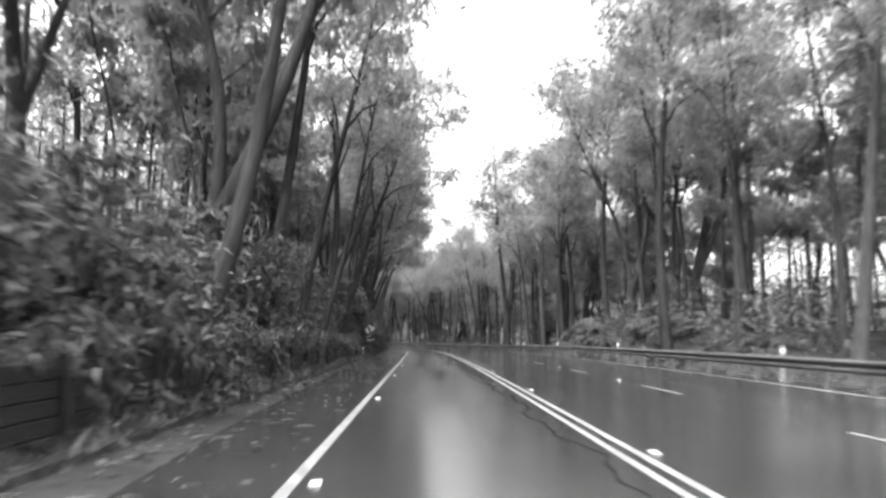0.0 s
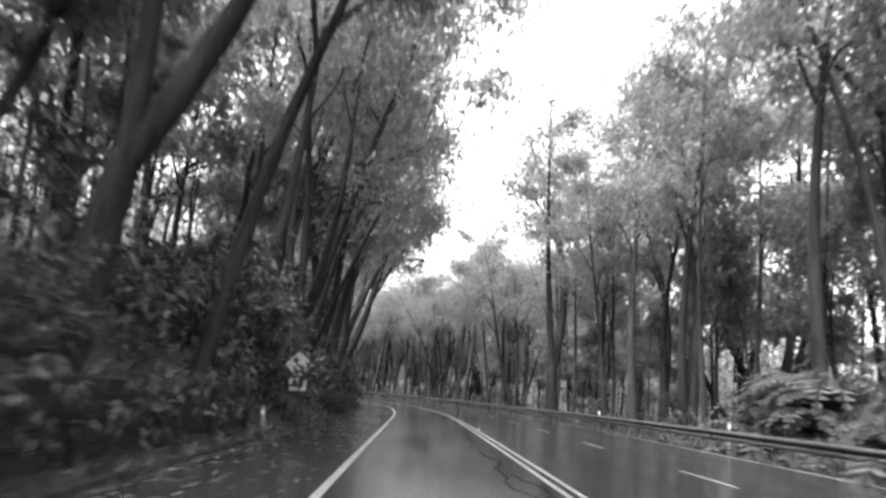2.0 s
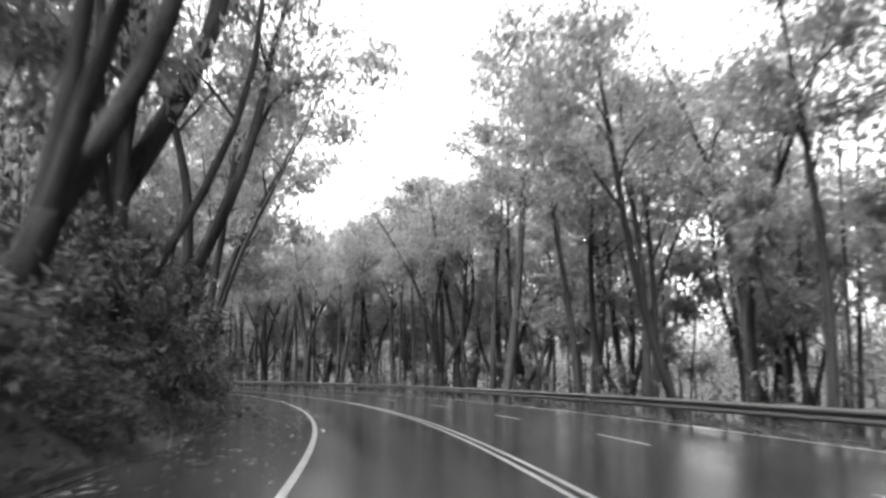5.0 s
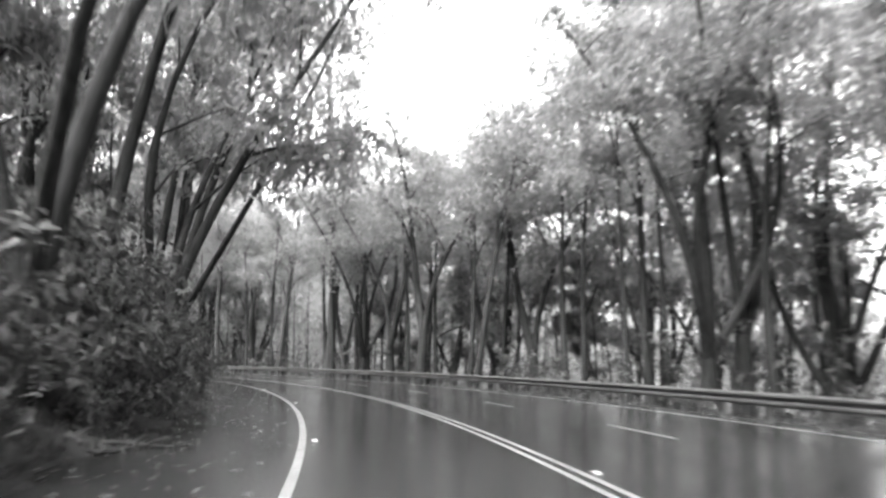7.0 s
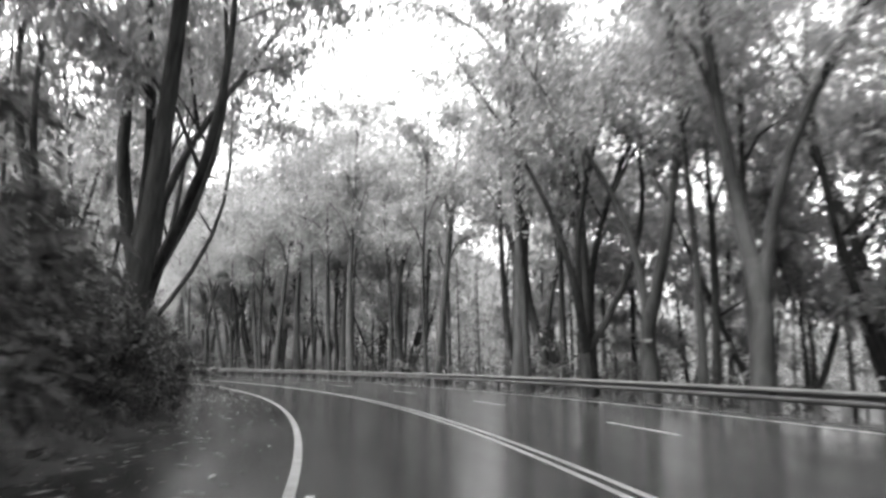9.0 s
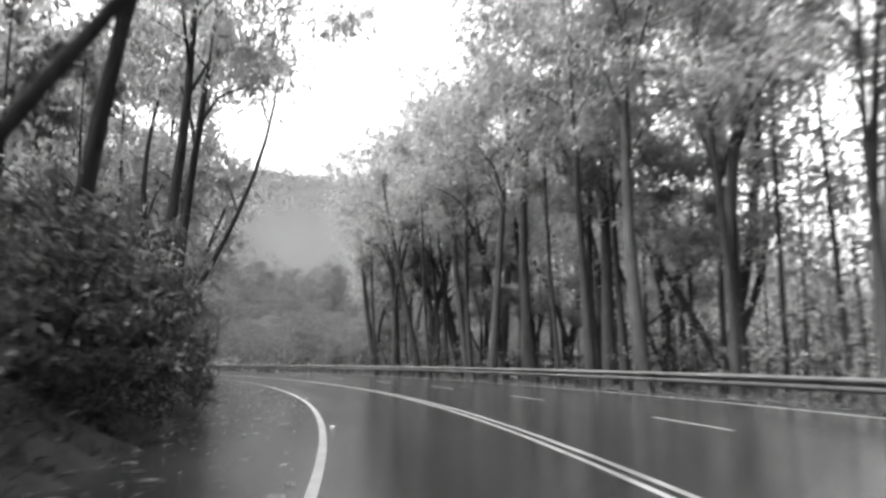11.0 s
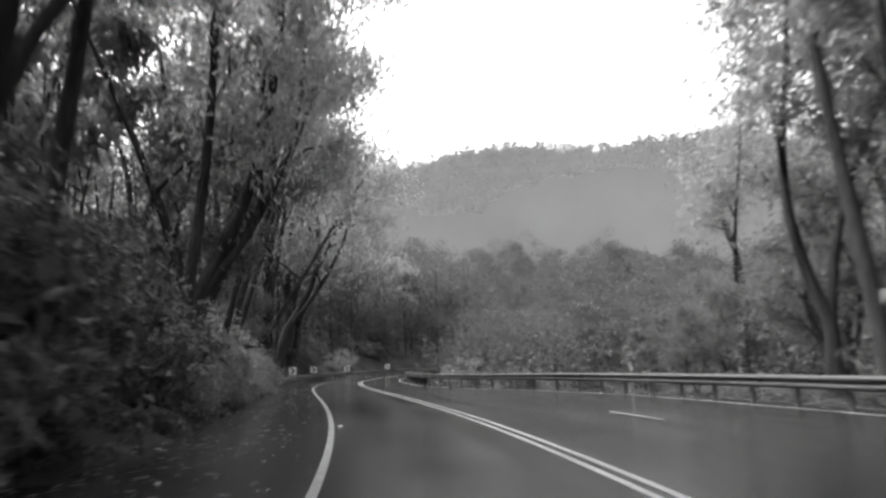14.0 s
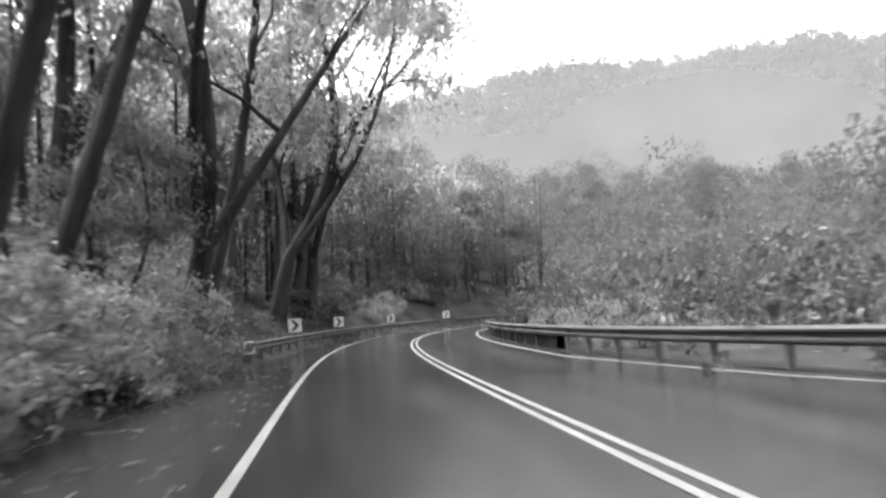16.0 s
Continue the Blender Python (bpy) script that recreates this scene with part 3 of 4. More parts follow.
FINE, COARSE = (0.3, 0.105), (0.55, 0.2)
DARK, SLIM, PALE, FORK, TWIN, LEANER, OPEN, BROAD = 0, 1, 2, 3, 4, 5, 6, 7
FRONT = [
    gum_tree(11, 20, 0.24, 0.46, 4.9, 1, 0, 62, 102, FINE, BARK, "tall dark-barked gum tree with drooping leaf clumps", LEAF),
    gum_tree(12, 19, 0.15, 0.48, 3.3, 1, 0, 42, 100, FINE, BARK, "slim straight gum with a narrow crown", LEAF),
    gum_tree(13, 23, 0.31, 0.48, 5.4, 1, 0, 66, 102, FINE, BARK_PALE, "big straight gum with smooth paler bark", LEAF),
    gum_tree(14, 19, 0.30, 0.40, 5.2, 4, 0.17, 62, 100, FINE, BARK, "low-forked gum with several rising dark stems", LEAF),
    gum_tree(15, 21, 0.30, 0.44, 5.0, 2, 0.22, 62, 102, FINE, BARK, "twin-stemmed gum with a rounded crown", LEAF),
    gum_tree(16, 16, 0.17, 0.32, 4.6, 3, 0.08, 54, 100, FINE, BARK, "clump of leaning thin dark stems with overhanging leaves", LEAF, 0.22),
    gum_tree(17, 19, 0.27, 0.38, 5.8, 3, 0.2, 68, 100, FINE, BARK, "thick dark gum forking wide into three great limbs", LEAF, 0.42),
    gum_tree(18, 13, 0.2, 0.1, 4.6, 2, 0.08, 110, 100, FINE, BARK, "broad bushy tree leafy down to the ground", WATTLE, 0.2),
]
BACK = [
    gum_tree(31, 20, 0.20, 0.40, 4.6, 1, 0, 66, 46, COARSE, BARK, "dark gum tree in the forest behind", LEAF),
    gum_tree(32, 17, 0.12, 0.42, 3.1, 1, 0, 46, 45, COARSE, BARK, "thin straight forest gum", LEAF),
    gum_tree(33, 23, 0.25, 0.42, 5.0, 2, 0.3, 74, 46, COARSE, BARK_PALE, "forked pale-barked forest gum", LEAF),
    gum_tree(34, 14, 0.09, 0.36, 2.6, 1, 0, 38, 45, COARSE, BARK, "young forest gum with a small crown", LEAF),
]


def plant(ob, x, y, spin, size=1.0, lean=(0.0, 0.0), heading=0.0, sink=0.1, tall=1.0):
    """lean: degrees towards the road's right and ahead along it."""
    m = Matrix.Translation((x, y, height(x, y) - sink)) @ pose(0, 0, 0, -lean[1], lean[0], heading) @ pose(0, 0, 0, 0, 0, spin) @ Matrix.Diagonal((size, size, size * tall, 1))
    if not ob["placed"]:
        ob["placed"] = 1
        ob.matrix_basis = m
        return ob
    return copy_thing(ob, m)


rng = np.random.default_rng(7)
taken = []


def key_tree(kind, s, o, spin=0, size=1.0, lean=(0, 0)):
    p = at(s, o)
    taken.append(p)
    plant(FRONT[kind], p.x, p.y, spin + turn_at(s), size * ((1.06 if s < 75 or 138 < s < 205 else 0.98) if o > 0 else 1.06 if s < 200 else 1.15), lean, turn_at(s))


# the trees one can tell apart: kind, s, o, spin, size, lean
for row in (
    (TWIN, 58.2, 16.8, 20, 1.0), (DARK, 60.6, 18.5, 80, 0.9), (SLIM, 79.4, 12.4, 0, 1.0, (-5, 0)), (PALE, 76.4, 13.3, 140, 1.0), (DARK, 69.3, 13.6, 200, 1.05),
    (DARK, 176, 16, 70, 0.98), (TWIN, 183.5, 17, 10, 1.0), (DARK, 190.5, 16.6, 140, 1.0), (DARK, 168, 17.6, 250, 1.0), (DARK, 72.5, 15, 10, 1.05), (TWIN, 79, 15.8, 80, 1.0), (DARK, 86, 14.2, 150, 1.05), (DARK, 91, 16, 220, 1.0), (DARK, 111, 14.4, 10, 1.0), (TWIN, 117.5, 15.6, 50, 1.0), (DARK, 119.5, 17, 200, 1.0), (DARK, 203.5, 15.6, 40, 0.95), (TWIN, 208.5, 17, 10, 1.0), (TWIN, 154, 17.5, 110, 1.0), (DARK, 159, 18.5, 200, 1.05), (DARK, 101, 15, 0, 1.0), (TWIN, 107.5, 17, 80, 1.0), (DARK, 96, 17.5, 140, 1.0), (DARK, 114, 16.5, 300, 1.0), (SLIM, 93, 14, 0, 1.05),
    (SLIM, 83, 14, 30, 0.95), (SLIM, 65, 13.1, 90, 1.0), (DARK, 52, 18.5, 10, 0.95), (SLIM, 46, 15.5, 60, 1.0), (DARK, 38, 17, 100, 1.0), (SLIM, 33, 14.4, 0, 0.95), (PALE, 27, 16, 45, 0.95), (DARK, 44, 19.5, 300, 1.0),
    (DARK, 112.7, 12.2, 40, 0.9, (-5, 0)), (DARK, 105.1, 12.6, 160, 0.95, (-16, -4)), (DARK, 125, 13, 220, 0.95), (TWIN, 133.1, 14.1, 20, 0.9), (DARK, 139.8, 15, 70, 0.95),
    (PALE, 122.1, 12.3, 0, 1.05), (SLIM, 123.4, 13.8, 50, 1.1), (DARK, 131.7, 14.2, 130, 0.85), (SLIM, 138.6, 15.1, 10, 1.0), (FORK, 133.2, 12.9, 30, 0.95),
    (DARK, 155.7, 14, 250, 0.85), (SLIM, 138.7, 13.4, 20, 0.95), (DARK, 162.5, 13, 10, 0.85), (TWIN, 171, 14, 60, 0.85), (DARK, 152.4, 12.8, 200, 0.95, (7, 0)),
    (TWIN, 158.8, 12.2, 95, 0.95, (3, 0)), (FORK, 170.1, 13.2, 15, 1.0), (SLIM, 173, 12.1, 0, 1.15), (SLIM, 186.3, 13, 70, 1.0), (DARK, 194.1, 14.1, 0, 0.9), (SLIM, 200.6, 14.5, 90, 1.0),
    (SLIM, 220, 12.1, 10, 1.05), (PALE, 217.6, 13.8, 120, 0.95), (DARK, 214.5, 16, 0, 1.0), (DARK, 201.3, 12.6, 40, 1.0), (PALE, 196.6, 12.2, 80, 1.0), (SLIM, 230.6, 12.4, 0, 0.95), (TWIN, 226.7, 12.3, 33, 0.95),
    (PALE, 233, 13.3, 150, 0.9), (DARK, 215.6, 13, 70, 0.95), (PALE, 212.2, 12.5, 10, 1.0), (DARK, 226.1, 15.2, 300, 1.0), (DARK, 235, 16.2, 20, 1.0), (SLIM, 206, 13.5, 0, 1.05), (BROAD, 258, 23, 0, 0.62), (BROAD, 264, 27, 40, 0.8), (BROAD, 271, 24, 90, 0.75), (BROAD, 263, 34, 10, 0.9), (BROAD, 270, 30, 70, 0.85), (BROAD, 246, 15, 0, 0.55), (BROAD, 250, 19, 60, 0.7), (BROAD, 255, 17, 130, 0.5), (BROAD, 280, 22, 200, 0.7), (BROAD, 285, 32, 30, 0.9), (BROAD, 277, 42, 0, 1.0), (BROAD, 290, 40, 80, 1.0), (BROAD, 268, 44, 170, 1.0), (BROAD, 248, 28, 300, 0.9), (PALE, 290, 52, 20, 1.1), (BROAD, 278, 28, 200, 0.9), (BROAD, 286, 23, 130, 0.8), (BROAD, 272, 36, 250, 0.95), (BROAD, 300, 27, 0, 0.95), (BROAD, 311, 30, 30, 0.95), (BROAD, 294, 20, 70, 0.75), (BROAD, 254, 37, 310, 0.85), (PALE, 188.5, 14.5, 10, 1.0),
    (DARK, 15.8, -3.6, 20, 0.95, (11, 0)), (DARK, 26, -4.3, 100, 1.0, (10, 0)), (TWIN, 21.5, -5.2, 10, 0.95, (10, 0)), (DARK, 33.5, -4.2, 140, 0.95, (13, 3)), (SLIM, 38.5, -4.0, 10, 1.0, (13, 0)), (TWIN, 45, -4.6, 60, 0.95, (11, 0)),
    (DARK, 50.5, -3.9, 200, 0.95, (14, 0)), (FORK, 61.6, -3.9, 0, 0.95, (11, 0)), (DARK, 58.3, -5.0, 30, 1.0, (10, 0)), (LEANER, 68, -4.2, 45, 1.1, (12, 0)), (DARK, 75, -4.6, 0, 0.95, (7, 0)), 
    (DARK, 92, -4.6, 60, 0.95, (8, 0)), (LEANER, 100, -5.0, 110, 1.1, (4, 0)), (TWIN, 108, -4.8, 0, 0.9, (8, 0)), (DARK, 115.5, -4.4, 80, 0.95, (9, 0)), (LEANER, 123, -4.3, 10, 1.15, (12, 0)), (DARK, 130, -4.8, 160, 0.95, (10, 0)),
    (LEANER, 136.5, -4.4, 300, 1.1, (16, 0)), (LEANER, 143, -4.4, 30, 1.2, (14, 0)), (DARK, 149, -4.8, 0, 0.95, (7, 0)), (DARK, 159, -3.8, 60, 1.25, (7, 0)), (LEANER, 163, -4.6, 130, 1.1, (10, 0)), (DARK, 171, -4.7, 0, 0.9, (7, 0)),
    (LEANER, 179, -4.8, 90, 1.1, (12, 0)), (DARK, 186.5, -5, 210, 0.95, (8, 0)), (DARK, 194, -4.8, 0, 0.9, (9, 0)), (DARK, 202.1, -4.5, 80, 0.9, (7, 0)), (LEANER, 210, -5, 20, 1.1, (9, 0)), (DARK, 221.8, -5.3, 0, 0.95, (6, 0)),
    (DARK, 230.4, -5.2, 60, 0.9, (9, 0)), (OPEN, 242, -4.6, 200, 1.0, (8, 0)), (SLIM, 247, -5.2, 0, 1.05, (8, 0)), (SLIM, 252, -4.5, 30, 1.1, (17, 0)), (SLIM, 249.3, -5.3, 200, 1.1, (12, 0)), (DARK, 260.5, -5.0, 260, 0.95, (16, 0)), (DARK, 257, -4.6, 120, 1.05, (17, 0)), (OPEN, 267.5, -3.5, 75, 0.95, (10, 0)), (SLIM, 262, -6, 10, 1.0), (DARK, 273.5, -4.3, 0, 1.05, (13, 0)), (PALE, 282, -5.5, 60, 0.75, (4, 0)), (DARK, 290, -5, 20, 0.75, (4, 0)), (SLIM, 270, -6.5, 0, 0.9),
):
    key_tree(*row)


def spread_trees(masters, s0, s1, o0, o1, gap, count, lo=0.8, hi=1.15):
    """Trees scattered over a stretch of roadside, none nearer than gap to another."""
    n = 0
    for _ in range(count * 40):
        if n >= count:
            return
        s, o = s0 + (s1 - s0) * rng.random(), o0 + (o1 - o0) * rng.random()
        p = at(s, o)
        if any((p - q).length < gap for q in taken):
            continue
        taken.append(p)
        n += 1
        plant(masters[int(rng.integers(len(masters)))], p.x, p.y, 360 * rng.random(), lo + (hi - lo) * rng.random())


spread_trees([FRONT[DARK], FRONT[SLIM], FRONT[TWIN], FRONT[SLIM]], 22, 76, 13.5, 20, 2.6, 7, 0.9, 1.1)
spread_trees([FRONT[DARK], FRONT[TWIN], FRONT[SLIM]], 140, 205, 13, 18, 2.6, 6, 0.9, 1.1)
spread_trees(BACK, -5, 262, -16, -6.5, 2.3, 66)
spread_trees(BACK, 34, 62, -13, -6, 1.8, 10)
spread_trees(BACK, 10, 90, 17.5, 30, 2.4, 34, 0.75, 1.0)
spread_trees(BACK, 90, 238, 15, 27, 2.6, 36, 0.72, 0.98)
spread_trees(BACK, 98, 132, 17, 27, 2.3, 9, 0.9, 1.1)
spread_trees(BACK, 150, 185, 17, 27, 2.3, 7, 0.9, 1.1)
spread_trees([BACK[0], BACK[2], FRONT[BROAD]], 264, 335, -16, -5, 3.2, 20, 0.75, 1.0)
spread_trees([FRONT[BROAD]], 286, 345, 13, 40, 4.5, 12, 0.6, 0.9)
# the taller trees whose crowns close the canopy: kind, s, o, spin, size, lean towards the road's right
for kind, s, o, spin, size, lean in (
    (FRONT[BROAD], 242.1, 18.8, 0, 1.25, -5), (FRONT[FORK], 152.5, 26.1, 180, 1.25, 0), (FRONT[FORK], 224.2, -4.3, 240, 0.95, 12), (FRONT[TWIN], 94.5, 12.6, 60, 1.4, 0),
    (FRONT[FORK], 145.8, -9.7, 300, 1.4, 6), (FRONT[FORK], 227.9, 18.2, 240, 1.1, 0), (FRONT[PALE], 175.1, 12.6, 300, 1.4, -5), (FRONT[OPEN], 296.5, -4.7, 0, 1.4, 6),
    (FRONT[DARK], 60.5, 15.6, 180, 1.3, 0), (FRONT[FORK], 118.7, 18.3, 180, 0.95, -5), (BACK[2], 232.2, 18.1, 240, 1.4, 0), (FRONT[OPEN], 137.3, 22.4, 60, 1.1, 0),
    (FRONT[OPEN], 205.1, 22.2, 180, 1.25, 0), (FRONT[BROAD], 245.0, -5.0, 120, 1.4, 6), (FRONT[OPEN], 170.1, 21.7, 240, 0.95, 0), (FRONT[TWIN], 251.4, 26.3, 240, 0.95, 0),
    (FRONT[FORK], 163.6, 21.7, 240, 1.4, 0), (FRONT[LEANER], 73.7, -10.2, 300, 0.95, 6), (FRONT[TWIN], 167.4, -4.7, 180, 0.95, 6),
    (FRONT[TWIN], 85.5, -4.4, 240, 1.1, 12), (FRONT[TWIN], 224.7, 26.5, 300, 1.1, -5), (FRONT[TWIN], 157.3, -9.8, 0, 1.4, 0), (FRONT[DARK], 38.5, 13.2, 180, 1.25, 0),
    (BACK[0], 73.4, 25.7, 0, 1.4, -5), (FRONT[OPEN], 294.0, -5.0, 300, 1.25, 12), (FRONT[DARK], 208.3, 13.2, 120, 1.4, 0), (FRONT[FORK], 235.8, 25.6, 180, 0.8, 0),
    (FRONT[DARK], 152.4, -5.2, 240, 1.3, 5), (FRONT[TWIN], 145.0, 22.5, 300, 0.8, -5), (FRONT[TWIN], 265.6, -6.9, 0, 1.25, 12), (FRONT[OPEN], 64.6, -14.2, 120, 0.95, 0),
    (FRONT[FORK], 190.9, 26.4, 180, 1.25, -5), (FRONT[PALE], 223.0, 12.7, 180, 0.8, -5), (FRONT[FORK], 128.7, -14.2, 240, 1.4, 12), (BACK[0], 214.5, 26.2, 120, 0.95, 0),
    (BACK[2], 79.4, -4.2, 240, 1.25, 6), (FRONT[DARK], 238.3, -4.4, 0, 1.0, 9), (FRONT[OPEN], 58.0, 21.9, 240, 1.4, -5), 
    (FRONT[TWIN], 103.2, -6.8, 60, 1.4, 12), (FRONT[LEANER], 47.8, -14.3, 180, 1.1, 12), (FRONT[FORK], 88.8, 25.9, 240, 1.4, -5),
    (FRONT[BROAD], 263.8, -4.5, 60, 0.8, 6), (FRONT[TWIN], 245.9, 25.8, 300, 1.25, 0), (FRONT[OPEN], 73.7, -14.2, 0, 0.8, 12), (FRONT[FORK], 115.4, 25.7, 240, 1.25, -5),
    (FRONT[PALE], 82.1, 18.1, 60, 1.4, 0), (BACK[2], 70.2, -4.3, 120, 1.1, 6), (FRONT[FORK], 221.5, 18.3, 240, 1.4, 0), (FRONT[PALE], 205.8, 15.9, 0, 1.25, -5),
    (FRONT[TWIN], 253.8, 22.1, 0, 0.8, 0), (FRONT[OPEN], 287.3, -4.2, 180, 1.25, 12), (FRONT[BROAD], 246.4, 22.0, 0, 1.1, 0),
    (FRONT[BROAD], 260.7, 26.5, 300, 1.0, -5), (FRONT[TWIN], 238.8, 15.9, 120, 0.8, 0), (FRONT[OPEN], 208.1, 21.8, 240, 0.95, -5), (FRONT[FORK], 133.7, 18.1, 180, 0.95, 0),
    (FRONT[LEANER], 70.8, -6.9, 60, 1.4, 12), (FRONT[DARK], 84, -4.3, 40, 0.9, 20), (FRONT[TWIN], 91, -4.4, 100, 0.85, 18), (FRONT[OPEN], 84.4, 25.7, 240, 1.4, -5), (FRONT[PALE], 239.8, 25.6, 240, 1.4, -5),
):
    p = at(s, o)
    taken.append(p)
    plant(kind, p.x, p.y, spin + turn_at(s), size, (lean, 0), turn_at(s))

for ob in FRONT + BACK:
    del ob["placed"]


# ---------------------------------------------------------------- woods further off: too many to count
def woods(name, places, tall, per, leaf, label, mat, trunk=True, low=0.45, wide=0.1, dome=0.0):
    rng = np.random.default_rng(len(places))
    V, F, tv, tf, base = [], [], [], [], 0
    z = ground_height(places[:, 0], places[:, 1])
    for (x, y), h0 in zip(places, z):
        h = tall * (0.7 + 0.55 * rng.random())
        k = 9
        c = np.stack([rng.normal(size=k) * h * wide, rng.normal(size=k) * h * wide, h * (low + (0.92 - low) * rng.random(k))], 1) + (x, y, h0)
        if dome:
            k = 16
            a, e = rng.random(k) * 6.283, rng.random(k)
            c = np.stack([np.cos(a) * np.sqrt(1 - e * e) * h * dome, np.sin(a) * np.sqrt(1 - e * e) * h * dome, h * (0.86 - 0.66 * (1 - e) ** (1.4 - dome))], 1) + (x, y, h0)
        v, f = leaf_tris(rng, c, h * (0.1 + 0.06 * rng.random(k)), per // k, *leaf, tight=True)
        V.append(v)
        F.append(f + base)
        base += len(v)
        if trunk:
            r, q = 0.008 * h, len(tv)
            dx, dy = rng.normal(size=2) * h * 0.03
            for u, (ox, oy) in enumerate(((0, 0), (dx, dy))):
                for w in range(5):
                    g = r * (1 - 0.7 * u)
                    tv.append((x + ox + g * math.cos(w * 1.2566), y + oy + g * math.sin(w * 1.2566), h0 - 0.4 + u * h * 0.85))
            tf += [(q + w, q + (w + 1) % 5, q + 5 + (w + 1) % 5, q + 5 + w) for w in range(5)]
    root = tagged(new(name), label, "woods", kind="stuff")
    tagged(leaf_mesh("crowns", np.concatenate(V), np.concatenate(F), mat, root), kind="stuff")
    if trunk:
        tagged(mesh_object("trunks", tv, tf, BARK, root), kind="stuff")
    return root


def scatter(count, s0, s1, o0, o1, seed):
    g = np.random.default_rng(seed)
    out = []
    for _ in range(count):
        p = at(s0 + (s1 - s0) * g.random(), o0 + (o1 - o0) * g.random())
        out.append((p.x, p.y))
    return np.array(out)


woods("hillside_woods", scatter(560, -10, 345, -60, -9, 1), 15, 230, COARSE, "dense gum woods on the slope above the road", LEAF, low=0.35)
woods("bend_woods", scatter(150, 266, 350, -34, -5.5, 21), 15, 620, (0.5, 0.2), "dense trees on the slope behind the bend", WOODS, dome=0.22)
woods("roadside_woods", np.concatenate([scatter(130, 5, 110, 24, 60, 2), scatter(190, 95, 238, 19, 46, 3)]), 20, 300, COARSE, "dense gum woods below the road", LEAF, low=0.42)
woods("valley_woods", np.concatenate([scatter(90, 270, 350, 42, 90, 4), scatter(44, 246, 284, 55, 120, 5), scatter(110, 320, 395, -60, -6, 6), scatter(40, 310, 395, 22, 70, 9)]), 14, 1500, (0.4, 0.18), "misty trees beyond the bend", WOODS, trunk=False, dome=0.34)
woods("valley_thicket", np.concatenate([scatter(120, 262, 350, 13, 44, 14), scatter(40, 246, 284, 24, 60, 15)]), 7.5, 800, (0.3, 0.13), "misty low trees and scrub below the bend", WOODS, trunk=False, dome=0.4)
woods("valley_floor_woods", np.concatenate([scatter(150, 246, 395, 88, 190, 16), scatter(60, 340, 400, -110, -50, 17)]), 11, 520, (0.8, 0.36), "misty trees on the valley floor below the ridge", WOODS, trunk=False, dome=0.34)
woods("understory", np.concatenate([scatter(800, -10, 335, -26, -5.5, 11), scatter(420, 30, 240, 13.5, 30, 12), scatter(160, 245, 330, 9.5, 24, 13)]), 3.2, 110, (0.3, 0.12), "shaggy wet shrubs under the gum trees", LEAF_DARK, trunk=False, low=0.08, wide=0.3)
g = np.random.default_rng(8)
far = []
for _ in range(5000):
    u, v = -86 + 100 * g.random(), -310 + 590 * g.random()
    far.append((-278 - 0.766 * u + 0.643 * v, 370 + 0.643 * u + 0.766 * v))
woods("ridge_woods", np.array(far), 8, 63, (1.5, 0.8), "hazy forest covering the ridge across the valley", WOODS, trunk=False, low=0.2, wide=0.2)

# ---------------------------------------------------------------- scrub and ferns
def bush(seed, wide, tall, clumps, per, leaf, mat, label):
    rng = np.random.default_rng(seed)
    root = tagged(new("bush"), label, "bush", "roadside bushes")
    root["placed"] = 0
    ends = []
    for k in range(4):
        a = k * 1.57 + rng.random() * 0.6
        e = Vector((math.cos(a) * wide * 0.6 * rng.random(), math.sin(a) * wide * 0.6 * rng.random(), tall * (0.6 + 0.3 * rng.random())))
        mesh_object("stem", *tube([Vector((0, 0, -0.3)), e * 0.5 + Vector((0, 0, 0.1)), e], [0.03, 0.02, 0.006], 5), BARK, root)
        ends.append(e)
    while len(ends) < clumps:
        a, r = rng.random() * 6.283, wide * math.sqrt(rng.random())
        ends.append(Vector((r * math.cos(a), r * math.sin(a), tall * (0.12 + 0.75 * rng.random()) * (1.1 - 0.6 * r / wide))))
    leaf_mesh("foliage", *leaf_tris(rng, [tuple(e) for e in ends], [0.3 * wide * (0.7 + 0.7 * rng.random()) for _ in ends], per, *leaf, 0.5, 0.75), mat, root)
    return root


BUSHES = [
    bush(51, 1.5, 2.0, 26, 90, (0.17, 0.07), LEAF_DARK, "dense dark green scrub on the bank"),
    bush(52, 1.2, 1.3, 20, 90, (0.15, 0.06), LEAF_DARK, "low dark scrub by the gutter"),
    bush(53, 1.7, 2.8, 28, 95, (0.2, 0.07), LEAF_DARK, "tall leafy shrub leaning from the bank"),
    bush(54, 1.8, 2.7, 40, 80, (0.17, 0.075), LEAF, "pale feathery shrub heaped on the bank"),
]


